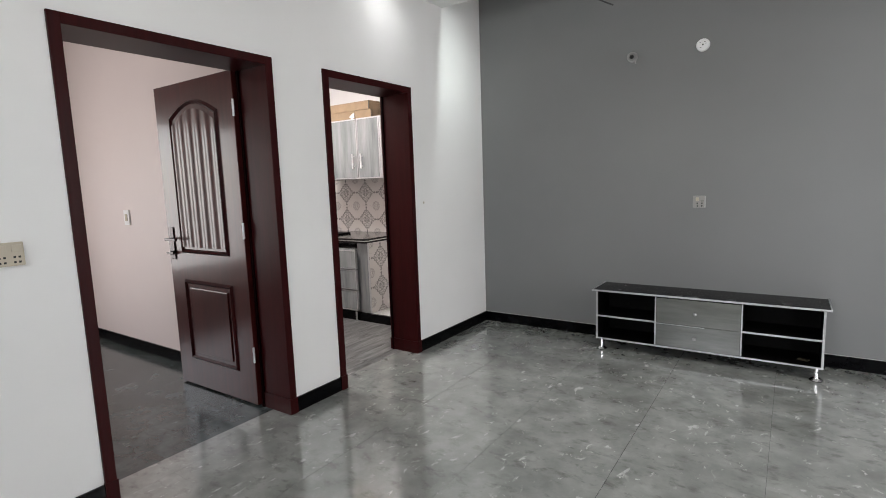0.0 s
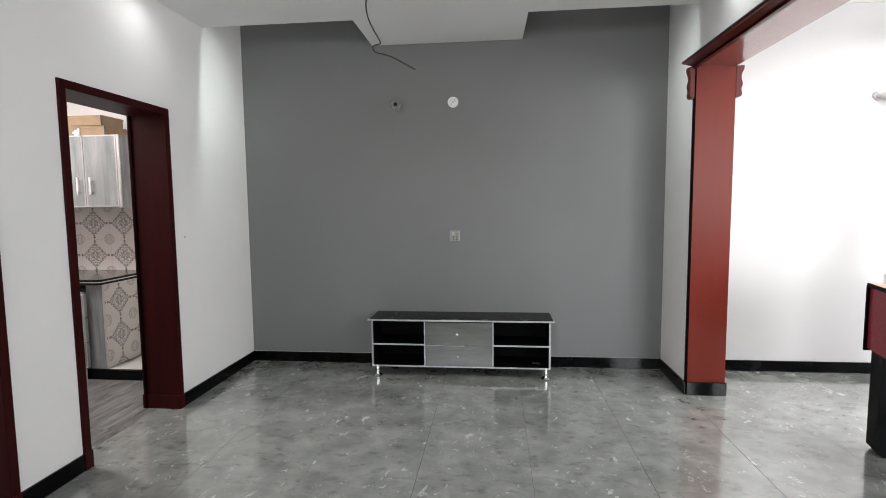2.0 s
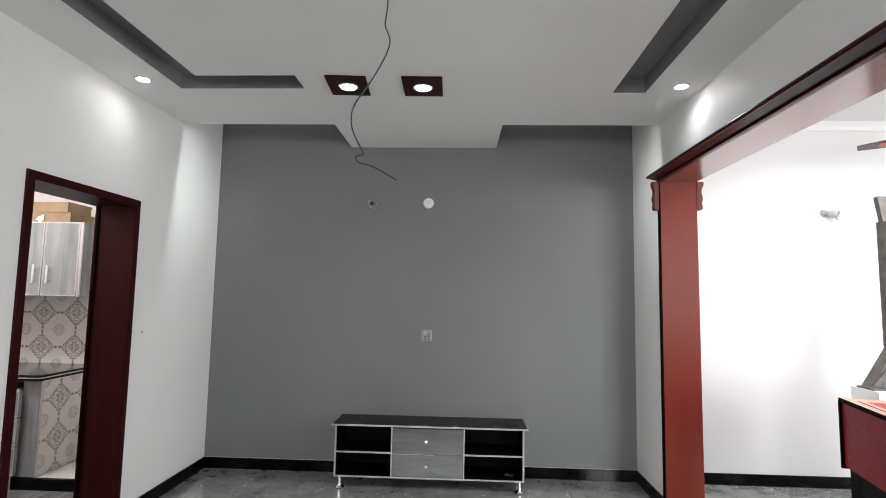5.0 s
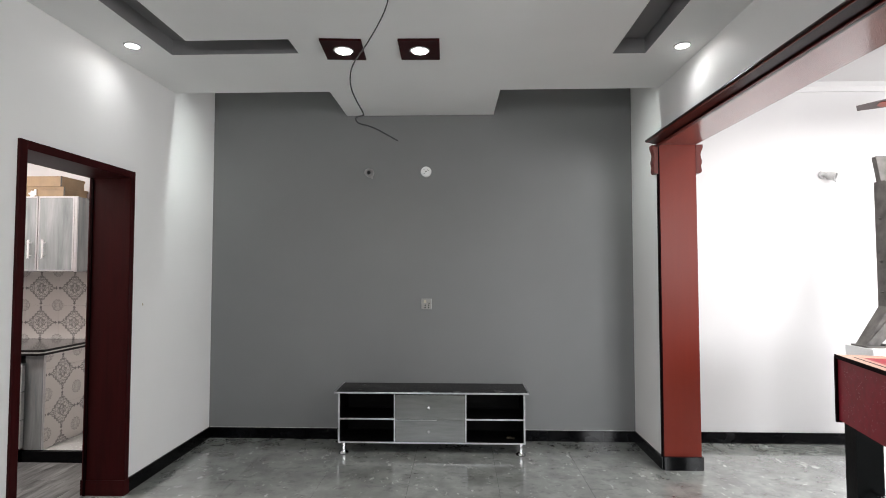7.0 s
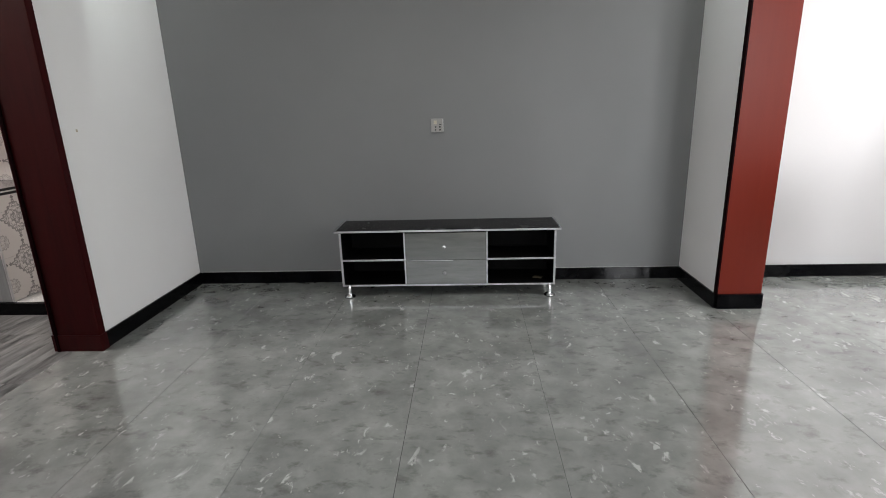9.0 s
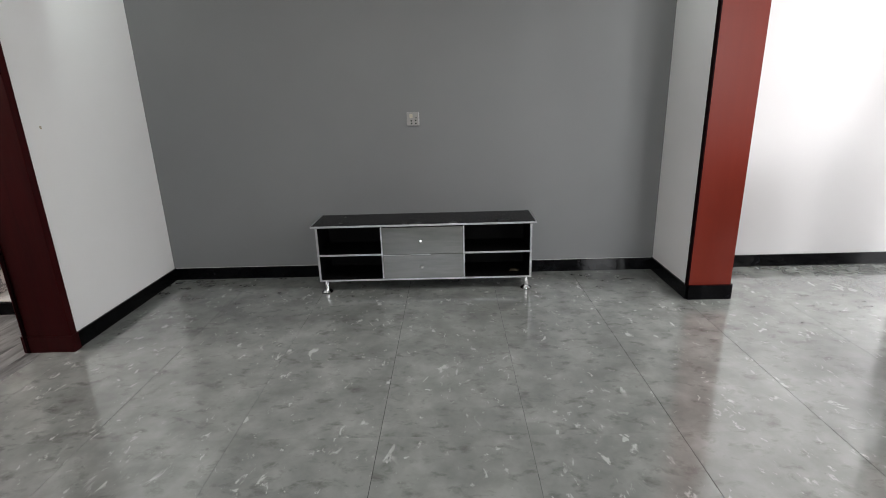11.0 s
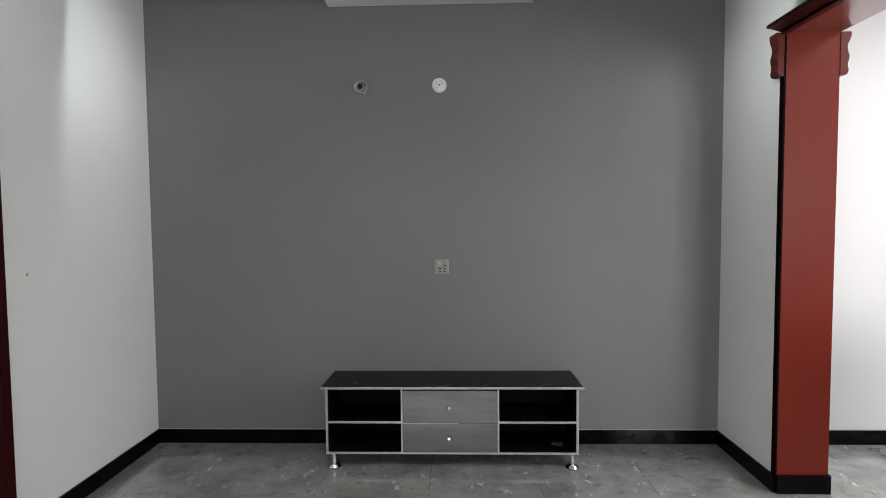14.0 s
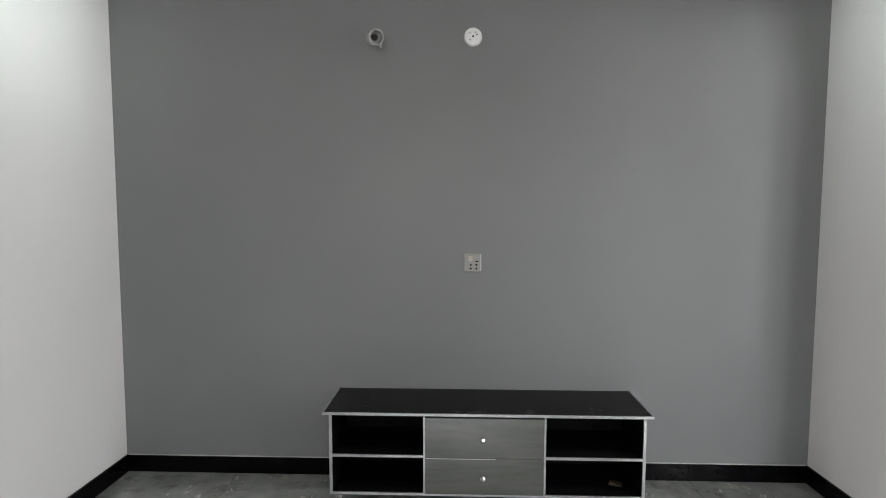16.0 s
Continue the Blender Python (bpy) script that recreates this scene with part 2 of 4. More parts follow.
M_SKIRT = plain("black_skirting_tile", (0.0025, 0.0025, 0.003), 0.09, 0, 0.3, 8, spec=0.10)
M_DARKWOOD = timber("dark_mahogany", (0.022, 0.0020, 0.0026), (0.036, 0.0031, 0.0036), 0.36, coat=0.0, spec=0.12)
M_LEAF = timber("lacquered_mahogany_leaf", (0.034, 0.0045, 0.0043), (0.056, 0.0078, 0.007), 0.3, coat=0.36, spec=0.2)
M_RIB = timber("satin_mahogany_panel", (0.036, 0.005, 0.0048), (0.064, 0.0095, 0.008), 0.36, coat=0.5, spec=0.3)
# brighter copy of the mahogany, the jamb's daylight put into its red
M_REDWOOD = timber("daylit_red_mahogany", (0.127, 0.0143, 0.0072), (0.136, 0.0158, 0.0078), 0.34, coat=0.04, spec=0.13, coat_rough=0.25)
# same wood for the soffit, reflected hall light put into its paler colour
M_SOFFIT = timber("sheen_paled_mahogany", (0.19, 0.04, 0.03), (0.24, 0.055, 0.04), 0.26, coat=0.8, spec=0.8)
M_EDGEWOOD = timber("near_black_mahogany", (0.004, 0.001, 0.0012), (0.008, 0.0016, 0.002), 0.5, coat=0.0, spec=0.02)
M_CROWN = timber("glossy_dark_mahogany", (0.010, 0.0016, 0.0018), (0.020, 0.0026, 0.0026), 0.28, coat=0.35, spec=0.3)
M_BRACKET = timber("deep_red_mahogany", (0.075, 0.009, 0.006), (0.10, 0.012, 0.008), 0.36, coat=0.05, spec=0.2)
M_BLACK = plain("black_laminate", (0.002, 0.0018, 0.0018), 0.6, spec=0.1)
M_TOPBLACK = plain("dark_brown_top_laminate", (0.004, 0.0035, 0.0035), 0.25, 0, 0.03, 3, spec=0.14)
M_ALU = plain("brushed_aluminium", (0.52, 0.52, 0.53), 0.38, 0.85, 0.08, 60)
M_STEEL = plain("bright_steel", (0.8, 0.8, 0.8), 0.3, 0.3, 0.04)
M_CHROME = plain("chrome", (0.75, 0.75, 0.76), 0.12, 1.0, 0.04)
M_DRAWER = veneer("silver_grey_veneer", (0.068, 0.071, 0.064), (0.145, 0.149, 0.137), (0.7, 4, 6), 0.16)
M_KITCHEN = veneer("grey_streaked_laminate", (0.14, 0.155, 0.16), (0.30, 0.31, 0.31), (9, 9, 0.9))
M_STONE = plain("black_granite", (0.02, 0.02, 0.02), 0.12, 0, 0.5, 120)
M_STONE_EDGE = plain("black_granite_edge", (0.006, 0.006, 0.006), 0.35, 0, 0.3, 60, spec=0.15)
M_STRIPE = plain("pale_granite_stripe", (0.5, 0.5, 0.48), 0.25)
M_DAMASK = damask("damask_wall_tile", "x", 0.31, (-3.907, 1.325))
M_DAMASK_END = damask("damask_end_tile", "y", 0.31, (3.973, 0.662))
M_CARD = plain("brown_cardboard", (0.25, 0.175, 0.105), 0.85, 0, 0.12, 12)
M_PLASTIC = plain("white_plastic", (0.5, 0.5, 0.5), 0.35, 0, 0.03)
M_HOLDER = plain("greyed_white_plastic", (0.42, 0.415, 0.41), 0.4, 0, 0.12, 40)
M_PORCELAIN = plain("bright_white_plastic", (0.85, 0.85, 0.85), 0.3, 0, 0.02)
M_SOCKET = plain("grey_white_plastic", (0.31, 0.30, 0.285), 0.35, 0, 0.03)
M_CREAM = plain("cream_plastic", (0.50, 0.44, 0.34), 0.35, 0, 0.03)
M_HOLE = plain("dark_slot", (0.012, 0.012, 0.012), 0.6)
M_WIRE = plain("black_cable", (0.03, 0.03, 0.03), 0.5)
M_LED = glow("led_lens", (1.0, 0.98, 0.95), 14.0)
M_REDPANEL = plain("dark_red_speckled_laminate", (0.27, 0.018, 0.032), 0.45, 0, 0.15, 25, spec=0.2)
M_PANELDOT = plain("pale_speck", (0.36, 0.07, 0.09), 0.4)
M_TANEDGE = plain("tan_wood_edge", (0.42, 0.24, 0.17), 0.45)
M_LEG = plain("black_painted_leg", (0.005, 0.0055, 0.0055), 0.5, spec=0.04)
M_GALV = plain("weathered_galvanised_metal", (0.10, 0.092, 0.086), 0.65, 0.2, 0.4, 14)
M_GLASSKNOB = plain("crystal_knob", (0.5, 0.5, 0.5), 0.05, 0.6, 0.02)
M_BRONZE = plain("dark_bronze", (0.02, 0.012, 0.012), 0.25, 0.6)
M_FAN = plain("dark_fan_blade", (0.05, 0.03, 0.03), 0.35)
M_FANRED = plain("red_brown_fan_blade", (0.28, 0.06, 0.04), 0.35)
M_SAND = plain("concrete_ground", (0.3, 0.28, 0.25), 0.9, 0, 0.15, 3)
M_PAPER = plain("yellowed_paper", (0.05, 0.038, 0.022), 0.8)


# ---- mesh helpers ----
def box(bm, x0, x1, y0, y1, z0, z1, bevel=0.0):
    made = bmesh.ops.create_cube(bm, size=1.0, matrix=Matrix.Translation(((x0 + x1) / 2, (y0 + y1) / 2, (z0 + z1) / 2)) @ Matrix.Diagonal((abs(x1 - x0), abs(y1 - y0), abs(z1 - z0), 1)))
    if bevel:
        edges = {e for v in made["verts"] for e in v.link_edges}
        bmesh.ops.bevel(bm, geom=list(edges), offset=bevel, segments=2, affect="EDGES", profile=0.7)
    return bm


def cyl(bm, base, r1, r2, length, m=None, seg=24):
    """A tapered round piece standing on base along z, or along m's z."""
    turn = m if m is not None else Matrix.Identity(4)
    bmesh.ops.create_cone(bm, cap_ends=True, segments=seg, radius1=r1, radius2=r2, depth=length,
                          matrix=Matrix.Translation(base) @ turn @ Matrix.Translation((0, 0, length / 2)))
    return bm


def prism(bm, outline, axis, a, b):
    """The outline (pairs) drawn out along an axis from a to b. x: pairs are y,z; y: x,z; z: x,y."""
    def at(p, t):
        return {"x": (t, *p), "y": (p[0], t, p[1]), "z": (p[0], p[1], t)}[axis]
    lo = [bm.verts.new(at(p, a)) for p in outline]
    hi = [bm.verts.new(at(p, b)) for p in outline]
    n = len(outline)
    for i in range(n):
        bm.faces.new((lo[i], lo[(i + 1) % n], hi[(i + 1) % n], hi[i]))
    bm.faces.new(lo[::-1])
    bm.faces.new(hi)
    bmesh.ops.recalc_face_normals(bm, faces=bm.faces)
    return bm


def part(name, bm, material, parent=None, label="", smooth=False, kind=""):
    me = bpy.data.meshes.new(name)
    bm.to_mesh(me)
    bm.free()
    me.materials.append(material)
    if smooth:
        for p in me.polygons:
            p.use_smooth = True
        me.set_sharp_from_angle(angle=radians(40))
    ob = new(name, me)
    if parent is not None:
        ob.parent = parent
        ob.matrix_parent_inverse = parent.matrix_world.inverted() if parent.type != "EMPTY" else Matrix.Translation(-parent.location)
    return tagged(ob, label, kind=kind)


def thing(name, at, label, category, group=""):
    e = new(name)
    e.location = at
    e.empty_display_size = 0.1
    return tagged(e, label, category, group)


def structure(name, bm, material, label="", smooth=False):
    return part(name, bm, material, None, label, smooth, kind="structure")


def boxes(*rows, bevel=0.0):
    bm = bmesh.new()
    for r in rows:
        box(bm, *r, bevel=bevel)
    return bm


def tube(points, radius, name, material, parent=None, label="", cyclic=False):
    """A round cable or bar along the points, as a mesh."""
    cu = bpy.data.curves.new(name, "CURVE")
    cu.dimensions, cu.bevel_depth, cu.bevel_resolution, cu.resolution_u = "3D", radius, 3, 8
    sp = cu.splines.new("NURBS")
    sp.points.add(len(points) - 1)
    for p, c in zip(sp.points, points):
        p.co = (*c, 1)
    sp.use_endpoint_u, sp.order_u, sp.use_cyclic_u = not cyclic, 3, cyclic
    tmp = bpy.data.objects.new("tmp", cu)
    scene.collection.objects.link(tmp)
    me = bpy.data.meshes.new_from_object(tmp.evaluated_get(bpy.context.evaluated_depsgraph_get()))
    bpy.data.objects.remove(tmp)
    bpy.data.curves.remove(cu)
    me.name = name
    me.materials.clear()
    me.materials.append(material)
    for p in me.polygons:
        p.use_smooth = True
    ob = new(name, me)
    if parent is not None:
        ob.parent = parent
        ob.matrix_parent_inverse = Matrix.Translation(-parent.location)
    return tagged(ob, label)


# ---- doorways in the left partition ----
D1 = (0.855, 1.95)     # outer edges of the bedroom door frame
D2 = (2.342, 3.266)     # outer edges of the kitchen door frame
DZ = 2.16
FR = 0.048            # face width of the frames

# ---- walls ----
structure("wall_west", boxes(
    (XL - T, XL, YS, D1[0] + FR - 0.01, 0, ZS), (XL - T, XL, D1[1] - FR + 0.01, D2[0] + FR - 0.01, 0, ZS), (XL - T, XL, D2[1] - FR + 0.01, YB, 0, ZS),
    (XL - T, XL, D1[0] + FR - 0.01, D1[1] - FR + 0.01, DZ - FR + 0.01, ZS), (XL - T, XL, D2[0] + FR - 0.01, D2[1] - FR + 0.01, DZ - FR + 0.01, ZS)), M_WHITE, "white painted wall with two doorways")
structure("wall_north", boxes((XL, XR, YB, YB + 0.25, 0, ZS)), M_GREY, "matt grey painted feature wall")
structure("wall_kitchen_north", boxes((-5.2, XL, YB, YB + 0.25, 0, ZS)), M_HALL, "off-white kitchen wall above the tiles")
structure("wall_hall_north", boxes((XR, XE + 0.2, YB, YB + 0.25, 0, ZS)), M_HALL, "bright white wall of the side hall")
YJ, YN = 3.80, 1.38    # far and near jamb of the wide opening
structure("wall_east", boxes((XR + 0.012, XG - 0.012, YJ, YB, 0, ZS), (XR + 0.012, XG - 0.012, YS, YN, 0, ZS), (XR + 0.012, XG - 0.012, YN, YJ, 2.49, ZS)), M_WHITE, "white partition wall with a wide cased opening")
for row in ((XR, XR + 0.012, YJ + 0.016, YB, 0, ZS), (XR, XR + 0.012, YS, YN - 0.05, 0, ZS), (XR, XR + 0.012, YN - 0.05, YJ + 0.0155, 2.506, ZS)):
    structure("wall_east_plaster", boxes(row), M_WHITE, "white plaster skin of the partition")
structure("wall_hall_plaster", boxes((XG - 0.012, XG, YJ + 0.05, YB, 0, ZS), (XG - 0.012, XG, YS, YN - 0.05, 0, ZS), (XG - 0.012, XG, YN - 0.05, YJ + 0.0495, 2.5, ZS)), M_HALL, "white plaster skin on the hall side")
structure("wall_south", boxes((XL - T, -1.9, YS - 0.25, YS, 0, ZS), (0.7, 2.5, YS - 0.25, YS, 0, ZS), (4.9, XE + 0.2, YS - 0.25, YS, 0, ZS),
                              (-1.9, 0.7, YS - 0.25, YS, 0, 1.7), (-1.9, 0.7, YS - 0.25, YS, 2.75, ZS), (2.5, 4.9, YS - 0.25, YS, 2.95, ZS)), M_WHITE, "white wall with openings")
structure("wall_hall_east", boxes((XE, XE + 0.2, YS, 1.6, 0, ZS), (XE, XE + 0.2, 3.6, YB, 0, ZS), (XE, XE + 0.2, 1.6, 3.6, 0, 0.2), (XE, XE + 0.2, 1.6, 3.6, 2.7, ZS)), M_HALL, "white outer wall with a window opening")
structure("wall_bedroom_north", boxes((-5.9, XL - T, 2.10, 2.25, 0, ZS)), M_BED, "beige bedroom wall")
structure("wall_bedroom_west", boxes((-6.1, -5.9, -1.8, -0.5, 0, ZS), (-6.1, -5.9, 1.0, 2.25, 0, ZS), (-6.1, -5.9, -0.5, 1.0, 0, 0.45), (-6.1, -5.9, -0.5, 1.0, 2.2, ZS)), M_BED, "beige bedroom wall")
structure("wall_bedroom_south", boxes((-5.9, XL - T, -1.8, -1.6, 0, ZS)), M_BED, "beige bedroom wall")
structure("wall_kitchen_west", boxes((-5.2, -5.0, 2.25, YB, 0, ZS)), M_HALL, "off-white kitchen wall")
structure("slab", boxes((-6.1, XE + 0.2, YS - 0.25, YB + 0.25, ZS, ZS + 0.2)), M_CEIL, "painted concrete roof slab")
structure("ground", boxes((-60, 60, -60, 60, -0.35, -0.16)), M_SAND, "pale bare ground outside")

# ---- hung ceiling with its stepped edge and cove slots ----
Y1, Y2 = 3.745, YB     # the edge of the ceiling, and the tongue that reaches the wall


XA, XB, XC, XD = -1.972, -1.772, 0.873, 1.083   # long sides of the two cove slots
S0, SL, SR = -0.2, 3.055, 3.125                  # their run
XT, SW = -1.142, 0.205                           # end and width of the short arm


def ceiling_plan():
    """Horizontal rectangles that leave the cove slots open."""
    return [(XL, XA, YS, Y1), (XA, XB, YS, S0), (XB, XC, YS, SL - SW), (XT, XC, SL - SW, SL),
            (XC, XD, YS, S0), (XD, XR, YS, Y1), (XA, XC, SL, Y1), (XC, XD, SR, Y1)]


bm = bmesh.new()
for r in ceiling_plan():
    box(bm, *r, ZC, ZC + 0.03)
prism(bm, [(-1.124, Y1), (0.204, Y1), (0.193, Y2 - 0.004), (-1.126, Y2 - 0.004)], "z", ZC, ZC + 0.03)
structure("ceiling", bm, M_CEIL, "pale grey hung plasterboard ceiling with a stepped edge")
bm = bmesh.new()
for x0, x1, y0, y1 in ((XA, XB, S0, SL), (XB, XT, SL - SW, SL), (XC, XD, S0, SR)):
    box(bm, x0 - 0.02, x1 + 0.02, y0 - 0.02, y1 + 0.02, ZC + 0.10, ZC + 0.12)
for x0, x1, y0, y1 in ((XA - 0.02, XA + 0.002, S0, SL + 0.02), (XA + 0.002, XT - 0.002, SL - 0.002, SL + 0.02), (XT - 0.002, XT + 0.02, SL - SW, SL - 0.002),
                       (XB + 0.02, XT - 0.002, SL - SW - 0.02, SL - SW + 0.002), (XB - 0.002, XB + 0.02, S0, SL - SW),
                       (XC - 0.02, XC + 0.002, S0, SR + 0.02), (XD - 0.002, XD + 0.02, S0, SR + 0.02), (XC + 0.002, XD - 0.002, SR - 0.002, SR + 0.02),
                       (XA, XB, S0 - 0.02, S0), (XC, XD, S0 - 0.02, S0)):
    box(bm, x0, x1, y0, y1, ZC + 0.002, ZC + 0.10)
structure("ceiling_cove", bm, M_COVE, "dark grey painted light cove in the ceiling")
structure("ceiling_edge_trim", boxes((XL, -1.119, Y1, Y1 + 0.012, ZC - 0.002, ZC + 0.09), (0.205, XR, Y1, Y1 + 0.012, ZC - 0.002, ZC + 0.09)), M_CEIL, "white edge strip of the hung ceiling")
structure("ceiling_hall", boxes((XG, XE, YS, YB - 0.05, 3.12, ZS - 0.001)), M_HALL, "white ceiling of the side hall")
bm = prism(bmesh.new(), [(YB, 3.05), (YB - 0.02, 3.05), (YB - 0.03, 3.09), (YB - 0.07, 3.12), (YB - 0.07, 3.14), (YB, 3.14)], "x", XG, XE)
structure("trim_hall_cornice", bm, M_HALL, "white plaster cornice")

# ---- skirting ----
SK, SH = 0.012, 0.094
# thin pale line added along the top edge of the back skirting
structure("trim_caulk", boxes((XL + SK, XR - SK, YB - 0.008, YB, SH + 0.0003, SH + 0.003)), M_STRIPE, "thin pale line on top of the skirting")
structure("baseboard", boxes((XL, XR, YB - SK, YB, 0, SH), bevel=0.002), M_SKIRT, "glossy black skirting tile")
structure("baseboard", boxes((XL, XL + SK, D2[1], YB - SK, 0, SH), (XL, XL + SK, D1[1], D2[0], 0, SH), (XL, XL + SK, YS, D1[0], 0, SH)), M_SKIRT, "glossy black skirting tile")
structure("baseboard", boxes((XR - SK, XR, YJ - 0.014, YB - SK, 0, SH), (XR, XG, YJ - 0.034, YJ - 0.014, 0, SH + 0.004), (XR - SK, XR, YS, YN, 0, SH)), M_SKIRT, "glossy black skirting around the jamb")
structure("baseboard", boxes((XG, XE, YB - SK, YB, 0, SH), (XG, XG + SK, YJ - 0.014, YB - SK, 0, SH), (XE - SK, XE, YS, YB - SK, 0, SH)), M_SKIRT, "glossy black skirting tile in the hall")
structure("baseboard", boxes((-5.9, XL - T, 2.10 - SK, 2.10, 0, SH), (-5.9, -5.9 + SK, -1.6, 2.08, 0, SH)), M_SKIRT, "dark skirting tile in the bedroom")

# ---- door frames ----


def door_frame(name, y0, y1, label):
    """Lined doorway in the left partition, with a stop and plinth blocks."""
    ob = structure(name, bmesh_frame(y0, y1), M_DARKWOOD, label)
    part("door_stop", boxes((XL - 0.255, XL - 0.24, y0 + FR, y0 + FR + 0.012, 0, DZ - FR), (XL - 0.255, XL - 0.24, y1 - FR - 0.012, y1 - FR, 0, DZ - FR)), M_EDGEWOOD, ob)
    part("plinth_block", boxes((XL - T - 0.012, XL + 0.018, y0 - 0.003, y0 + FR + 0.004, 0, 0.10), (XL - T - 0.012, XL + 0.018, y1 - FR - 0.006, y1 + 0.003, 0, 0.10)), M_DARKWOOD, ob)
    return ob


def bmesh_frame(y0, y1):
    bm = bmesh.new()
    xf, xb = XL + 0.014, XL - T - 0.008
    box(bm, xb, xf, y0, y0 + FR, 0, DZ, bevel=0.004)
    box(bm, xb, xf, y1 - FR, y1, 0, DZ, bevel=0.004)
    box(bm, xb, xf, y0 + FR, y1 - FR, DZ - FR, DZ, bevel=0.004)
    return bm


door_frame("door_frame_bedroom", *D1, "dark mahogany door frame of the bedroom")
door_frame("door_frame_kitchen", *D2, "dark mahogany door frame of the kitchen")

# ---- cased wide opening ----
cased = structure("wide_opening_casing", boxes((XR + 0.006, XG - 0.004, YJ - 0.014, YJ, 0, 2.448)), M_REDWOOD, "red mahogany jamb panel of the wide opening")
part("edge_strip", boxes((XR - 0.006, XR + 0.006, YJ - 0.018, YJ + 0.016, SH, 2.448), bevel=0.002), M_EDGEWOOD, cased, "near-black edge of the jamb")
part("soffit_panel", boxes((XR, XG, YN, YJ, 2.448, 2.476)), M_SOFFIT, cased, "glossy red mahogany lining, paled for its reflections")
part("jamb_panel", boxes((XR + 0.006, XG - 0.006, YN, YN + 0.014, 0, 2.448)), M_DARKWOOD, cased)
crown = [(XR, 2.434), (XR - 0.014, 2.434), (XR - 0.016, 2.444), (XR - 0.085, 2.464), (XR - 0.10, 2.466), (XR - 0.103, 2.474), (XR - 0.10, 2.482), (XR - 0.05, 2.50), (XR, 2.505)]
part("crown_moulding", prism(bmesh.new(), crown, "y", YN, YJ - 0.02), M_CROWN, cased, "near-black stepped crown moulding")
# red strips along the crown stand in for highlights on its edges
part("crown_bead", boxes((XR - 0.030, XR - 0.017, YN, YJ - 0.022, 2.434, 2.441), bevel=0.002), M_BRACKET, cased, "thin red strip drawing the highlight")
part("crown_lip", boxes((XR - 0.098, XR - 0.090, YN, YJ - 0.03, 2.4595, 2.4635), bevel=0.001), M_REDWOOD, cased)


def bracket(side):
    """A scalloped bracket under the head of the jamb, sticking out sideways."""
    x0 = XR - 0.006 if side < 0 else XG - 0.004
    prof = [(0, 2.446), (0.052, 2.446), (0.053, 2.425), (0.046, 2.405), (0.037, 2.385), (0.034, 2.365), (0.038, 2.345), (0.045, 2.325), (0.044, 2.305),
            (0.037, 2.285), (0.038, 2.268), (0.043, 2.252), (0.040, 2.236), (0.03, 2.226), (0, 2.224)]
    w = 0.78 if side < 0 else 1.0
    bm = prism(bmesh.new(), [(x0 + side * w * a, z) for a, z in prof], "y", YJ - 0.018, YJ + 0.045)
    return part("bracket", bm, M_BRACKET, cased, "scalloped wooden bracket")


bracket(-1)
bracket(1)

# ---- bedroom door leaf, open against the bedroom wall ----
HX, HY = XL - T - 0.01, 1.85


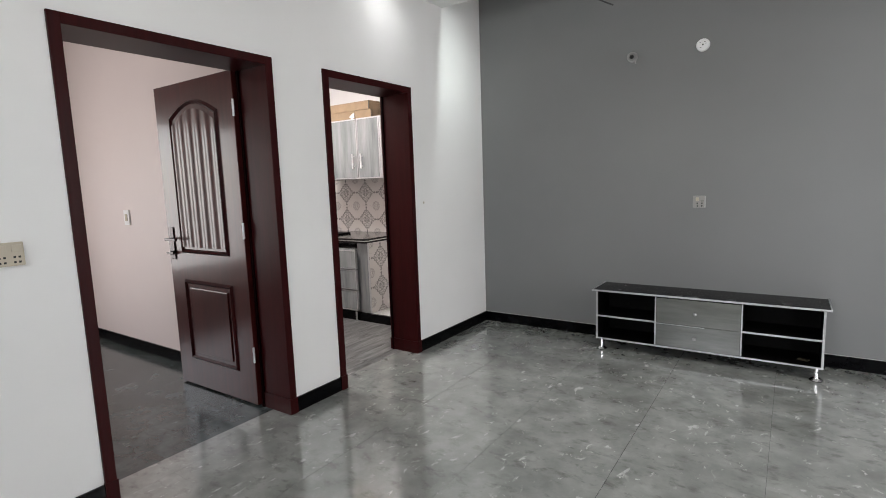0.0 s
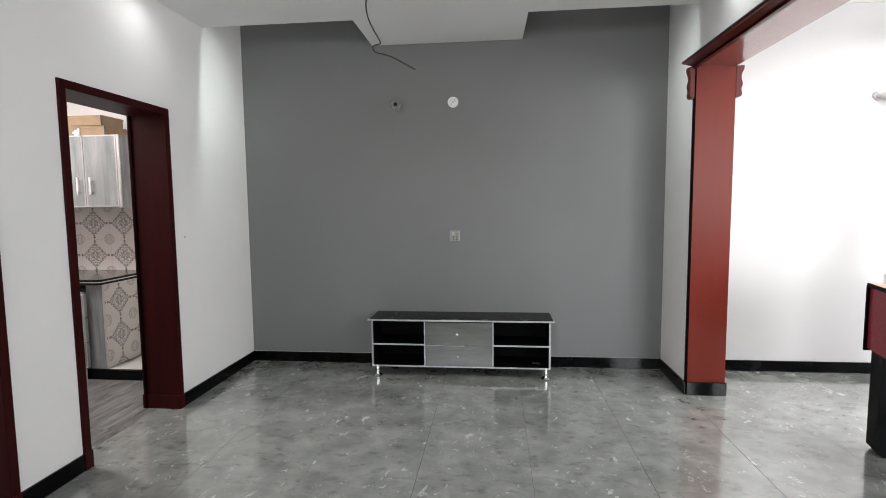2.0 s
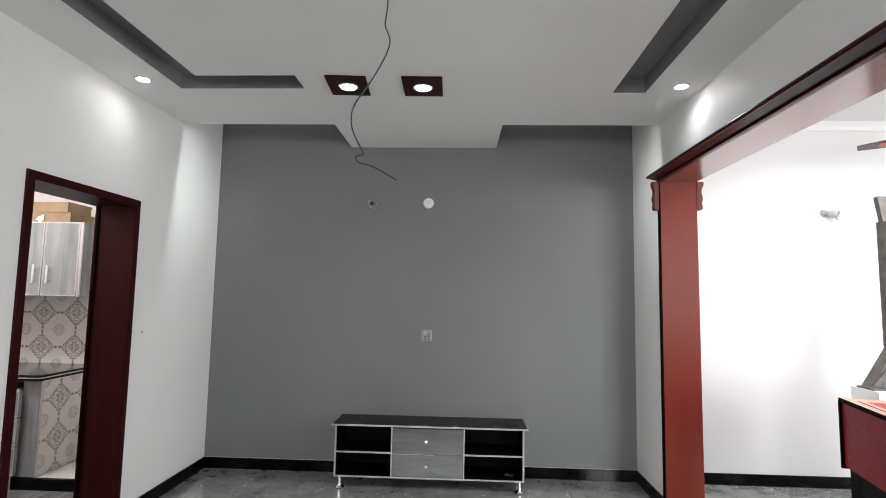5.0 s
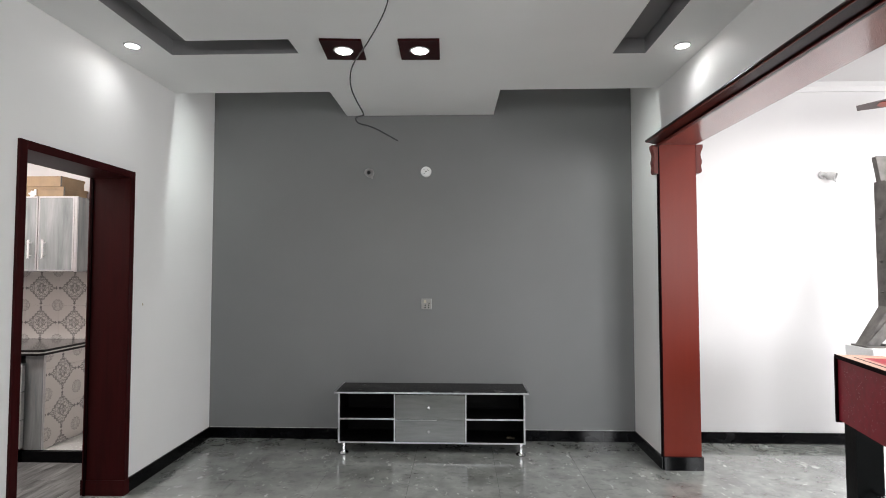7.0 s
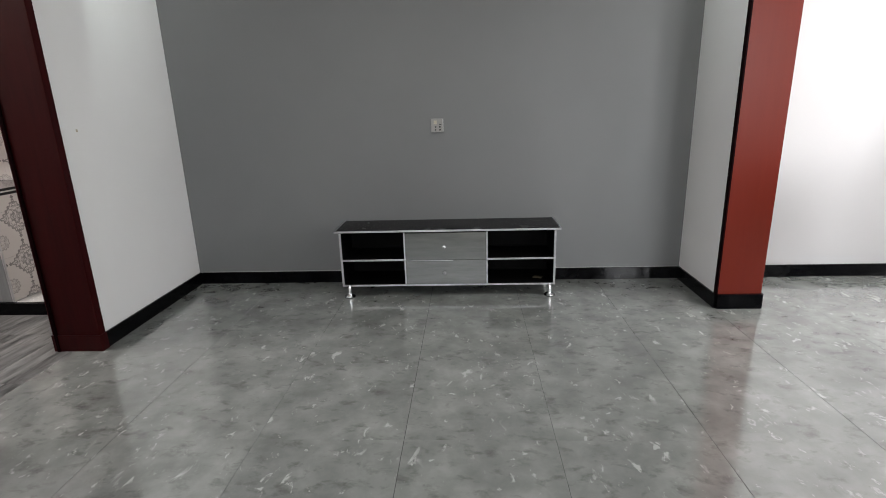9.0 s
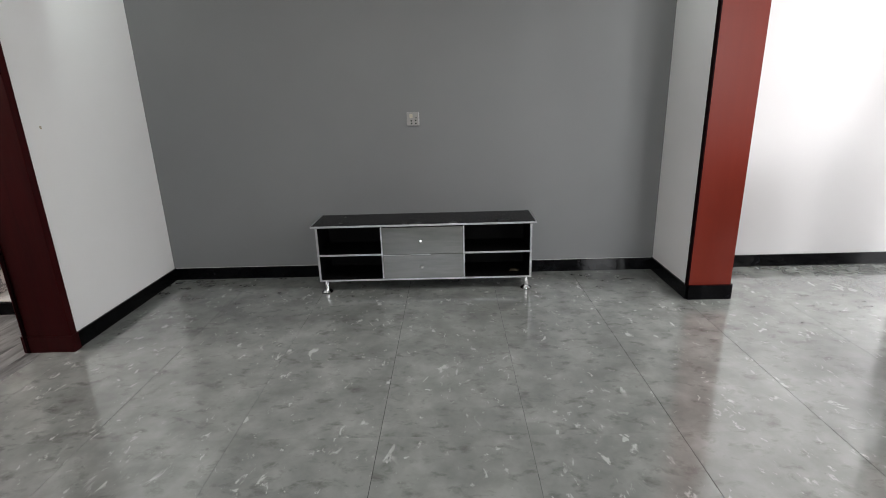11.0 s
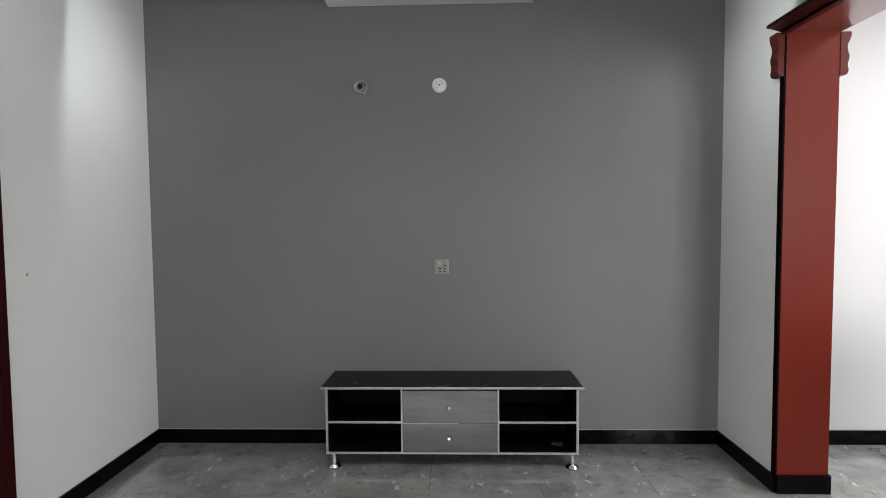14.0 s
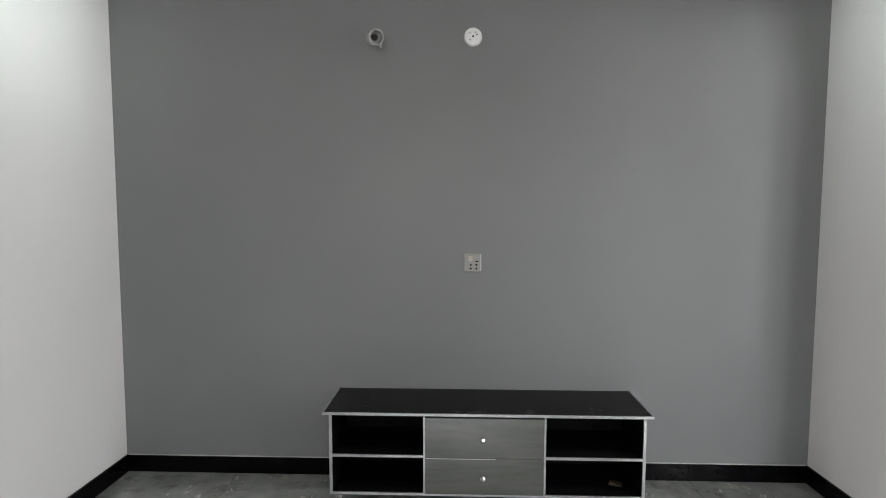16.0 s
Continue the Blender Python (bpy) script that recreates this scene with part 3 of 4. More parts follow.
def bedroom_door():
    d = thing("bedroom_door", (HX, HY, 0), "dark mahogany panelled bedroom door standing open", "door")
    x1, x0, y, th = HX, HX - 0.90, HY + 0.02, 0.038
    part("leaf", boxes((x0, x1, y, y + th, 0.012, 2.122), bevel=0.003), M_LEAF, d)

    def ring(name, xs, za, zb, arch):
        outer, inner = [], []
        for lst, off in ((outer, 0), (inner, 0.028)):
            a, b, lo, hi = xs[0] + off, xs[1] - off, za + off, zb - off
            lst += [(a, lo), (b, lo), (b, hi - arch)]
            if arch:
                for k in range(1, 12):
                    t = k / 12
                    lst.append((b + (a - b) * t, hi - arch + arch * math.sin(math.pi * t)))
            lst.append((a, hi - arch))
        bm = bmesh.new()
        n = len(outer)
        layers = []
        for pts, yy in ((outer, y), ([((o[0] + i[0]) / 2, (o[1] + i[1]) / 2) for o, i in zip(outer, inner)], y - 0.014), (inner, y)):
            layers.append([bm.verts.new((px, yy, pz)) for px, pz in pts])
        for la, lb in zip(layers, layers[1:]):
            for i in range(n):
                bm.faces.new((la[i], la[(i + 1) % n], lb[(i + 1) % n], lb[i]))
        bmesh.ops.recalc_face_normals(bm, faces=bm.faces)
        part(name, bm, M_DARKWOOD, d)
        return inner

    ring("upper_moulding", (x0 + 0.17, x1 - 0.17), 0.98, 2.0, 0.09)
    ring("lower_moulding", (x0 + 0.17, x1 - 0.17), 0.21, 0.79, 0)
    # vertical ribs in the arched panel
    a, b = x0 + 0.2, x1 - 0.2
    n = 60
    bm = bmesh.new()
    rows = []
    for k in range(n + 1):
        t = k / n
        px = a + (b - a) * t
        py = y - 0.004 - 0.003 * (1 + math.cos(2 * math.pi * 5 * t))
        top = 1.985 - 0.045 - 0.09 + 0.09 * math.sin(math.pi * t)
        rows.append((bm.verts.new((px, py, 1.025)), bm.verts.new((px, py, top))))
    for r0, r1 in zip(rows, rows[1:]):
        bm.faces.new((r0[0], r1[0], r1[1], r0[1]))
    bmesh.ops.recalc_face_normals(bm, faces=bm.faces)
    part("ribbed_panel", bm, M_RIB, d, smooth=True)
    part("raised_panel", boxes((x0 + 0.225, x1 - 0.225, y - 0.008, y, 0.265, 0.735), bevel=0.006), M_LEAF, d)
    hx = x0 + 0.06
    h = part("handle_plate", boxes((hx - 0.022, hx + 0.022, y - 0.008, y, 0.93, 1.16), bevel=0.003), M_BRONZE, d, "dark bronze handle plate")
    bm = cyl(bmesh.new(), (hx, y - 0.05, 1.075), 0.009, 0.009, 0.045, pose(0, 0, 0, -90), 12)
    box(bm, hx - 0.01, hx + 0.13, y - 0.058, y - 0.042, 1.066, 1.084, bevel=0.004)
    part("lever", bm, M_BRONZE, d, "dark bronze lever handle")
    bm = cyl(bmesh.new(), (hx, y - 0.03, 0.975), 0.014, 0.014, 0.03, pose(0, 0, 0, -90), 16)
    box(bm, hx - 0.045, hx + 0.045, y - 0.036, y - 0.028, 0.967, 0.983, bevel=0.003)
    part("thumb_turn", bm, M_BRONZE, d)
    for z in (0.3, 1.1, 1.85):
        part("hinge", cyl(bmesh.new(), (x1 + 0.004, y - 0.004, z), 0.007, 0.007, 0.1, None, 12), M_ALU, d, "silver butt hinge")


bedroom_door()


# ---- low console against the grey wall ----
def console():
    X0, X1, YF, YBk, Z0, Z1 = -1.107, 0.417, 4.058, 4.382, 0.080, 0.479
    c = thing("media_console", (-0.335, 4.2, 0), "low black media console with silver edging and two grey drawers", "tv stand")
    part("top_panel", boxes((X0 - 0.022, X1 + 0.022, YF - 0.008, 4.398, Z1, Z1 + 0.014), bevel=0.001), M_TOPBLACK, c, "black-brown laminate top")
    part("top_edging", boxes((X0 - 0.030, X1 + 0.030, YF - 0.016, YF - 0.008, Z1 + 0.002, Z1 + 0.015), (X0 - 0.030, X0 - 0.022, YF - 0.008, 4.398, Z1, Z1 + 0.016), (X1 + 0.022, X1 + 0.030, YF - 0.008, 4.398, Z1, Z1 + 0.016), bevel=0.002), M_ALU, c, "silver aluminium edging")
    part("back_panel", boxes((X0 + 0.015, X1 - 0.015, YBk - 0.006, YBk, Z0 + 0.012, Z1)), M_BLACK, c)
    part("bottom_panel", boxes((X0 + 0.015, X1 - 0.015, YF + 0.004, YBk - 0.006, Z0, Z0 + 0.014)), M_BLACK, c)
    for x in (X0, X1 - 0.015):
        part("side_panel", boxes((x, x + 0.015, YF + 0.004, YBk, Z0, Z1)), M_BLACK, c)
    for x in (-0.648, -0.070):
        part("divider", boxes((x, x + 0.012, YF + 0.006, YBk - 0.006, Z0 + 0.014, Z1)), M_BLACK, c)
    for x0, x1 in ((X0 + 0.015, -0.648), (-0.058, X1 - 0.015)):
        s = part("shelf", boxes((x0, x1, YF + 0.004, YBk - 0.006, 0.270, 0.282)), M_BLACK, c)
        part("shelf_edging", boxes((x0, x1, YF - 0.004, YF + 0.004, 0.269, 0.282), bevel=0.002), M_ALU, s, "silver edging")
    part("front_edging", boxes((X0, X0 + 0.014, YF - 0.004, YF + 0.004, Z0, Z1 - 0.004), (X1 - 0.014, X1, YF - 0.004, YF + 0.004, Z0, Z1 - 0.004),
                               (X0 + 0.014, X1 - 0.014, YF - 0.004, YF + 0.004, Z0, Z0 + 0.012), bevel=0.0015), M_ALU, c, "silver aluminium edging")
    for x in (-0.649, -0.067):
        part("divider_edging", boxes((x, x + 0.009, YF - 0.005, YF + 0.004, Z0 + 0.017, Z1 - 0.004)), M_ALU, c)
    for z0, z1 in ((0.096, 0.2755), (0.277, 0.472)):
        d = part("drawer", boxes((-0.638, -0.069, YF - 0.014, YF + 0.005, z0, z1), bevel=0.0015), M_DRAWER, c, "silver-grey veneered drawer front")
        part("drawer_box", boxes((-0.628, -0.079, YF + 0.005, YBk - 0.02, z0 + 0.01, z1 - 0.03)), M_BLACK, d)
        bm = cyl(bmesh.new(), (-0.363, YF - 0.016, (z0 + z1) / 2), 0.006, 0.006, 0.012, pose(0, 0, 0, 90), 12)
        bmesh.ops.create_icosphere(bm, subdivisions=2, radius=0.014, matrix=Matrix.Translation((-0.363, YF - 0.034, (z0 + z1) / 2)))
        part("knob", bm, M_GLASSKNOB, d, "clear crystal knob")
        # strip cut short to the bright part: a reflection drawn as edging
        if z0 < 0.2:
            part("drawer_edging", boxes((-0.636, -0.30, YF - 0.017, YF - 0.014, z1 - 0.004, z1)), M_ALU, d)
    for x in (-1.059, 0.380):
        for y in (4.062, 4.33):
            leg = part("leg", cyl(bmesh.new(), (x, y, 0.012), 0.014, 0.014, 0.073, None, 24), M_CHROME, c, "round chrome leg", smooth=True)
            bm = cyl(bmesh.new(), (x, y, 0.004), 0.039, 0.024, 0.014, None, 28)
            part("foot", bm, M_CHROME, leg, smooth=True)
            part("rubber_pad", cyl(bmesh.new(), (x, y, 0), 0.040, 0.040, 0.004, None, 24), M_HOLE, leg)
    return c


console()
bm = prism(bmesh.new(), [(0.27, 4.15), (0.33, 4.13), (0.345, 4.17), (0.29, 4.195)], "z", 0.0995, 0.105)
prism(bm, [(0.275, 4.155), (0.31, 4.14), (0.32, 4.165), (0.29, 4.18)], "z", 0.1055, 0.110)
tagged(part("paper_scrap", bm, M_PAPER), "small yellowed folded paper scrap in the console", "paper")


# ---- wall fittings ----
def socket_plate():
    x, y, z = -0.405, YB, 1.189
    s = thing("wall_socket", (x, y, z), "white square switched socket plate on the grey wall", "wall socket")
    part("plate", boxes((x - 0.045, x + 0.045, y - 0.014, y, z - 0.047, z + 0.047), bevel=0.004), M_SOCKET, s)
    part("rocker", boxes((x - 0.024, x - 0.002, y - 0.019, y - 0.014, z + 0.008, z + 0.034), bevel=0.002), M_CREAM, s)
    part("indicator", boxes((x + 0.012, x + 0.03, y - 0.016, y - 0.014, z + 0.004, z + 0.009)), M_HOLE, s)
    for dx in (-0.012, 0.019):
        for dz in (-0.012, -0.032):
            part("pin_hole", cyl(bmesh.new(), (x + dx, y - 0.0135, z + dz), 0.006, 0.006, 0.0012, pose(0, 0, 0, 90), 12), M_HOLE, s)
    part("side_rim", boxes((x + 0.039, x + 0.045, y - 0.017, y - 0.0142, z - 0.044, z + 0.044)), M_PLASTIC, s)


def round_cover():
    x, y, z = -0.411, YB, 2.368
    s = thing("wall_rose", (x, y, z), "round white ceiling-rose cover with small slots on the grey wall", "cover plate")
    bm = cyl(bmesh.new(), (x, y, z), 0.048, 0.043, 0.016, pose(0, 0, 0, 90), 40)
    part("cover", bm, M_PORCELAIN, s, smooth=True)
    part("centre_screw", cyl(bmesh.new(), (x, y - 0.015, z), 0.006, 0.005, 0.002, pose(0, 0, 0, 90), 12), M_HOLE, s)
    for k, (dx, dz) in enumerate(((-0.018, 0.016), (0.014, 0.02), (-0.015, -0.019), (0.02, 0.008))):
        bm = box(bmesh.new(), x + dx - 0.005, x + dx + 0.005, y - 0.0175, y - 0.016, z + dz - 0.0015, z + dz + 0.0015)
        part("slot", bm, M_HOLE, s)


def bulb_holder(x, y, z, label, yaw):
    """An angled lamp holder without its bulb: base, neck and open cup."""
    s = thing("bulb_holder", (x, y, z), label, "lamp holder", "wall lamp holders")
    part("base", cyl(bmesh.new(), (x, y, z), 0.034, 0.030, 0.018, pose(0, 0, 0, 90), 28), M_HOLDER, s, smooth=True)
    m = pose(0, 0, 0, 106, 0, yaw)
    part("neck", cyl(bmesh.new(), (x, y - 0.015, z), 0.022, 0.020, 0.03, m, 24), M_HOLDER, s, smooth=True)
    bm = bmesh.new()
    prof = [(0.0215, 0.028), (0.033, 0.032), (0.037, 0.05), (0.035, 0.086), (0.039, 0.088), (0.039, 0.098), (0.032, 0.098), (0.030, 0.050), (0.0, 0.048)]
    n = 28
    rows = []
    turn = Matrix.Translation((x, y - 0.015, z)) @ m
    for r, h in prof:
        rows.append([bm.verts.new(turn @ Vector((r * math.cos(2 * math.pi * k / n), r * math.sin(2 * math.pi * k / n), h))) for k in range(n)])
    for a, b in zip(rows, rows[1:]):
        for k in range(n):
            bm.faces.new((a[k], a[(k + 1) % n], b[(k + 1) % n], b[k]))
    bmesh.ops.remove_doubles(bm, verts=bm.verts, dist=1e-5)
    bmesh.ops.recalc_face_normals(bm, faces=bm.faces)
    part("cup", bm, M_HOLDER, s, smooth=True)
    # contact coloured dark for the shade inside the cup
    part("contact", cyl(bmesh.new(), turn @ Vector((0, 0, 0.0495)), 0.017, 0.012, 0.016, m, 20), M_HOLE, s)
    e = turn @ Vector((0.023, -0.028, 0.093))
    part("lug", cyl(bmesh.new(), e, 0.007, 0.006, 0.022, pose(0, 0, 0, 160, 0, 20), 10), M_HOLDER, s, smooth=True)


def switch_plate():
    x, y, z = XL, 0.628, 1.185
    s = thing("switch_plate", (x, y, z), "cream combined switch and socket plate beside the bedroom door", "light switch")
    part("plate", boxes((x, x + 0.014, y - 0.049, y + 0.049, z - 0.047, z + 0.047), bevel=0.004), M_CREAM, s)
    for dy in (-0.024, 0.024):
        part("rocker", boxes((x + 0.014, x + 0.019, y + dy - 0.016, y + dy + 0.016, z + 0.008, z + 0.036), bevel=0.002), M_CREAM, s)
        for dz in (-0.012, -0.032):
            for e in (-0.008, 0.008):
                part("pin_hole", boxes((x + 0.0135, x + 0.0148, y + dy + e - 0.004, y + dy + e + 0.004, z + dz - 0.004, z + dz + 0.004)), M_HOLE, s)


def bedroom_switch():
    x, y, z = -4.607, 2.10, 1.2
    s = thing("bedroom_switch", (x, y, z), "white switch plate on the beige bedroom wall", "light switch")
    part("plate", boxes((x - 0.045, x + 0.045, y - 0.013, y, z - 0.065, z + 0.065), bevel=0.004), M_PORCELAIN, s)
    part("rocker", boxes((x - 0.02, x + 0.02, y - 0.018, y - 0.013, z - 0.03, z + 0.03), bevel=0.003), M_CREAM, s)


socket_plate()
round_cover()
bulb_holder(-0.935, YB, 2.366, "empty white angled bulb holder on the grey wall", 22)
bulb_holder(3.05, YB, 2.318, "empty white angled bulb holder on the hall wall", 42)
switch_plate()
bedroom_switch()
part_stain = boxes((XL, XL + 0.002, 3.39, 3.402, 1.24, 1.256))
tagged(part("wall_mark", part_stain, M_CREAM), "small rubbed mark on the white wall", "mark")

# ---- lights in the ceiling ----
SPOTS = ((-0.838, 2.99, 4), (-0.360, 3.005, 1.5))


def square_spot(x, y, lean):
    s = thing("square_downlight", (x, y, ZC), "lit round lamp in a square dark wooden plate on the ceiling", "downlight", "square downlights")
    m = Matrix.Translation((x, y, ZC)) @ pose(0, 0, 0, 0, 0, lean)

    def place(bm):
        bmesh.ops.transform(bm, matrix=m, verts=bm.verts)
        return bm
    part("plate", place(boxes((-0.126, 0.126, -0.143, 0.143, -0.014, 0.0), bevel=0.002)), M_DARKWOOD, s)
    part("lens", place(cyl(bmesh.new(), (0, 0, -0.018), 0.05, 0.052, 0.004, None, 32)), M_LED, s, "glowing white lens")
    bm = bmesh.new()
    bmesh.ops.create_cone(bm, cap_ends=False, segments=32, radius1=0.056, radius2=0.064, depth=0.006, matrix=Matrix.Translation((0, 0, -0.017)))
    part("bezel", place(bm), M_PLASTIC, s)
    lamp("downlight_glow", "SPOT", pose(x, y, ZC - 0.03), 11, (1, 0.97, 0.93), spot_size=radians(130), spot_blend=0.8, shadow_soft_size=0.05)


def round_spot(x, y):
    s = thing("round_downlight", (x, y, ZC), "small lit round recessed downlight in the ceiling", "downlight", "round downlights")
    bm = bmesh.new()
    bmesh.ops.create_cone(bm, cap_ends=False, segments=32, radius1=0.040, radius2=0.050, depth=0.006, matrix=Matrix.Translation((x, y, ZC - 0.003)))
    part("bezel", bm, M_PLASTIC, s)
    part("lens", cyl(bmesh.new(), (x, y, ZC - 0.006), 0.038, 0.038, 0.004, None, 32), M_LED, s, "glowing white lens")
    lamp("round_glow", "SPOT", pose(x, y + 0.09, ZC - 0.015), 2.5, (0.95, 0.98, 1.0), spot_size=radians(172), spot_blend=1.0, shadow_soft_size=0.05)


for x, y, lean in SPOTS:
    square_spot(x, y, lean)
round_spot(-2.135, 2.90)
round_spot(1.268, 3.01)

# ---- cable hanging from the middle of the ceiling ----
pts = [(-0.40, 1.86, ZC + 0.02), (-0.402, 1.86, 2.78), (-0.398, 1.86, 2.72), (-0.403, 1.86, 2.66), (-0.39, 1.86, 2.635), (-0.37, 1.86, 2.595), (-0.376, 1.86, 2.555), (-0.396, 1.86, 2.505), (-0.454, 1.86, 2.40),
       (-0.506, 1.86, 2.33), (-0.524, 1.86, 2.28), (-0.520, 1.86, 2.22), (-0.498, 1.86, 2.17), (-0.470, 1.86, 2.122), (-0.466, 1.86, 2.108), (-0.485, 1.86, 2.106), (-0.500, 1.86, 2.100), (-0.497, 1.86, 2.085),
       (-0.482, 1.86, 2.074), (-0.455, 1.86, 2.069), (-0.42, 1.86, 2.056), (-0.38, 1.86, 2.034), (-0.329, 1.86, 2.005)]
pts = [(x - 0.026 * min(1.0, (ZC - z) / 0.3), y, z) for x, y, z in pts]
cable = tube(pts, 0.0028, "hanging_cable", M_WIRE)
tagged(cable, "thin black cable hanging loosely from the ceiling with a bent end", "cable")


# ---- kitchen ----
def kitchen():
    # wall cabinet
    x0, x1, yf, z0, z1 = -4.30, -3.318, 4.0, 1.475, 2.105
    c = thing("wall_cabinet", ((x0 + x1) / 2, YB, z0), "grey streaked wall cabinet with bar handles, boxes on top", "kitchen cabinet")
    part("body", boxes((x0, x1, yf + 0.02, YB, z0, z1)), M_KITCHEN, c)
    split = -3.632
    for a, b, hx in ((x0 + 0.004, split - 0.003, split - 0.053), (split + 0.003, x1 - 0.004, split + 0.067)):
        d = part("door", boxes((a + 0.012, b - 0.012, yf, yf + 0.019, z0 + 0.016, z1 - 0.012), bevel=0.001), M_KITCHEN, c, "grey streaked cabinet door")
        part("door_edging", boxes((a, a + 0.012, yf - 0.002, yf + 0.019, z0 + 0.004, z1), (b - 0.012, b, yf - 0.002, yf + 0.019, z0 + 0.004, z1), (a + 0.012, b - 0.012, yf - 0.002, yf + 0.019, z0 + 0.004, z0 + 0.016),
                                  (a + 0.012, b - 0.012, yf - 0.002, yf + 0.019, z1 - 0.012, z1)), M_ALU, d, "silver edging")
        bm = cyl(bmesh.new(), (hx, yf - 0.03, 1.585), 0.0075, 0.0075, 0.155, None, 12)
        for z in (1.61, 1.715):
            cyl(bm, (hx, yf - 0.03, z), 0.004, 0.004, 0.03, pose(0, 0, 0, -90), 10)
        part("handle", bm, M_STEEL, d, "satin steel bar handle", smooth=True)
    part("corner_post", boxes((x1, x1 + 0.022, yf - 0.002, yf + 0.012, z0, z1), bevel=0.002), M_ALU, c)
    # boxes on the cabinet
    for k, (a, b, za, zb, y0) in enumerate(((-4.05, -3.435, z1 + 0.001, z1 + 0.085, 4.03), (-4.08, -3.455, z1 + 0.086, z1 + 0.172, 4.02))):
        o = tagged(part("cardboard_box", boxes((a, b, y0, y0 + 0.26, za, zb), bevel=0.004), M_CARD), "flat brown cardboard box lying on the kitchen wall cabinet", "box", "cardboard boxes")
        part("lid_flap", boxes((a - 0.004, b + 0.004, y0 - 0.004, y0 + 0.264, zb - 0.022, zb + 0.0005)), M_CARD, o)
        part("flap_seam", boxes((b - 0.006, b + 0.0045, y0 - 0.0055, y0 - 0.0042, za, zb)), M_HOLE, o)
    o = tagged(part("tape_scrap", boxes((-3.72, -3.69, 4.018, 4.0255, z1 + 0.001, z1 + 0.05), (-3.69, -3.672, 4.016, 4.0255, z1 + 0.012, z1 + 0.062), (-3.738, -3.72, 4.019, 4.0255, z1 + 0.02, z1 + 0.035), bevel=0.003), M_PORCELAIN), "crumpled clear packing tape against the cardboard boxes", "tape")
    o = tagged(part("black_tray", boxes((-4.27, -4.11, 4.05, 4.15, z1, z1 + 0.02), bevel=0.003), M_BLACK), "small black tray on the wall cabinet", "tray")
    # counter with an angled front corner
    w = [(-4.98, YB - 0.012), (-4.98, 3.74), (-3.378, 3.745), (-3.35, 3.77), (-3.35, YB - 0.012)]
    top = thing("worktop", (-3.8, 4.0, 0.83), "black granite kitchen worktop with a pale stripe in its edge", "worktop")
    part("slab_lower", prism(bmesh.new(), w, "z", 0.822, 0.84), M_STONE_EDGE, top)
    ws = [(p[0], p[1] + 0.003) if p[1] < 4.3 else p for p in w]
    part("edge_stripe", prism(bmesh.new(), ws, "z", 0.8405, 0.8495), M_STRIPE, top, "pale stripe")
    part("slab_upper", prism(bmesh.new(), w, "z", 0.85, 0.862), M_STONE_EDGE, top)
    part("polished_top", prism(bmesh.new(), w, "z", 0.862, 0.868), M_STONE, top)
    # drawers under the counter
    u = thing("drawer_unit", (-3.75, 3.9, 0), "grey three-drawer kitchen base unit on a metal leg", "kitchen cabinet")
    part("body", boxes((-4.2, -3.517, 3.76, YB - 0.1, 0.11, 0.76)), M_KITCHEN, u)
    for a, b in ((0.115, 0.325), (0.335, 0.54), (0.55, 0.745)):
        d = part("drawer", boxes((-4.19, -3.502, 3.735, 3.759, a + 0.008, b - 0.008)), M_KITCHEN, u)
        part("drawer_edging", boxes((-4.198, -4.19, 3.732, 3.759, a, b), (-3.502, -3.494, 3.732, 3.759, a, b), (-4.19, -3.502, 3.732, 3.759, a, a + 0.008), (-4.19, -3.502, 3.732, 3.759, b - 0.008, b)), M_ALU, d)
        bm = cyl(bmesh.new(), (-3.86, 3.71, b - 0.05), 0.006, 0.006, 0.12, pose(0, 0, 0, 0, 90), 12)
        box(bm, -3.85, -3.842, 3.71, 3.736, b - 0.054, b - 0.046)
        box(bm, -3.758, -3.75, 3.71, 3.736, b - 0.054, b - 0.046)
        part("handle", bm, M_CHROME, d)
    part("leg", cyl(bmesh.new(), (-3.535, 3.755, 0), 0.014, 0.014, 0.11, None, 16), M_CHROME, u)
    b = thing("base_cabinet", (-3.45, 3.85, 0), "grey kitchen base panel with a damask-tiled end", "kitchen cabinet")
    part("body", boxes((-3.515, -3.372, 3.79, YB - 0.05, 0.09, 0.824)), M_KITCHEN, b)
    part("plinth", boxes((-4.9, -2.62, 3.77, 3.80, 0, 0.085)), M_SKIRT, b)
    part("plinth_ledge", boxes((-3.36, -2.62, 3.80, YB, 0.0, 0.088)), M_STRIPE, b, "pale raised floor behind the plinth")
    for ya, yb in ((3.80, 4.10), (4.10, YB - 0.002)):
        for za, zb in ((0.09, 0.40), (0.40, 0.71), (0.71, 0.823)):
            part("wall_tile", boxes((-3.372, -3.360, ya + 0.0008, yb, za + 0.0008, zb - 0.0006)), M_DAMASK_END, b)
    part("edge_strip", boxes((-3.3715, -3.359, 3.790, 3.7995, 0.09, 0.823)), M_ALU, b)
    # tiled splashback
    s = structure("splashback", boxes((-4.99, -2.66, YB - 0.006, YB, 0.868, 1.478)), M_BED_MORTAR, "damask-tiled kitchen splashback")
    for z0t, z1t in ((0.869, 1.17), (1.17, 1.478)):
        me = None
        for i in range(7):
            if me is None:
                tile = part("wall_tile", boxes((0.001, 0.309, -0.008, 0, z0t + 0.0006, z1t - 0.0006)), M_DAMASK, s)
                me = tile.data
            else:
                tile = new("wall_tile", me)
                tile.parent = s
            tile.matrix_parent_inverse = Matrix.Identity(4)
            tile.location = (-4.98 + i * 0.31, YB - 0.006, 0)
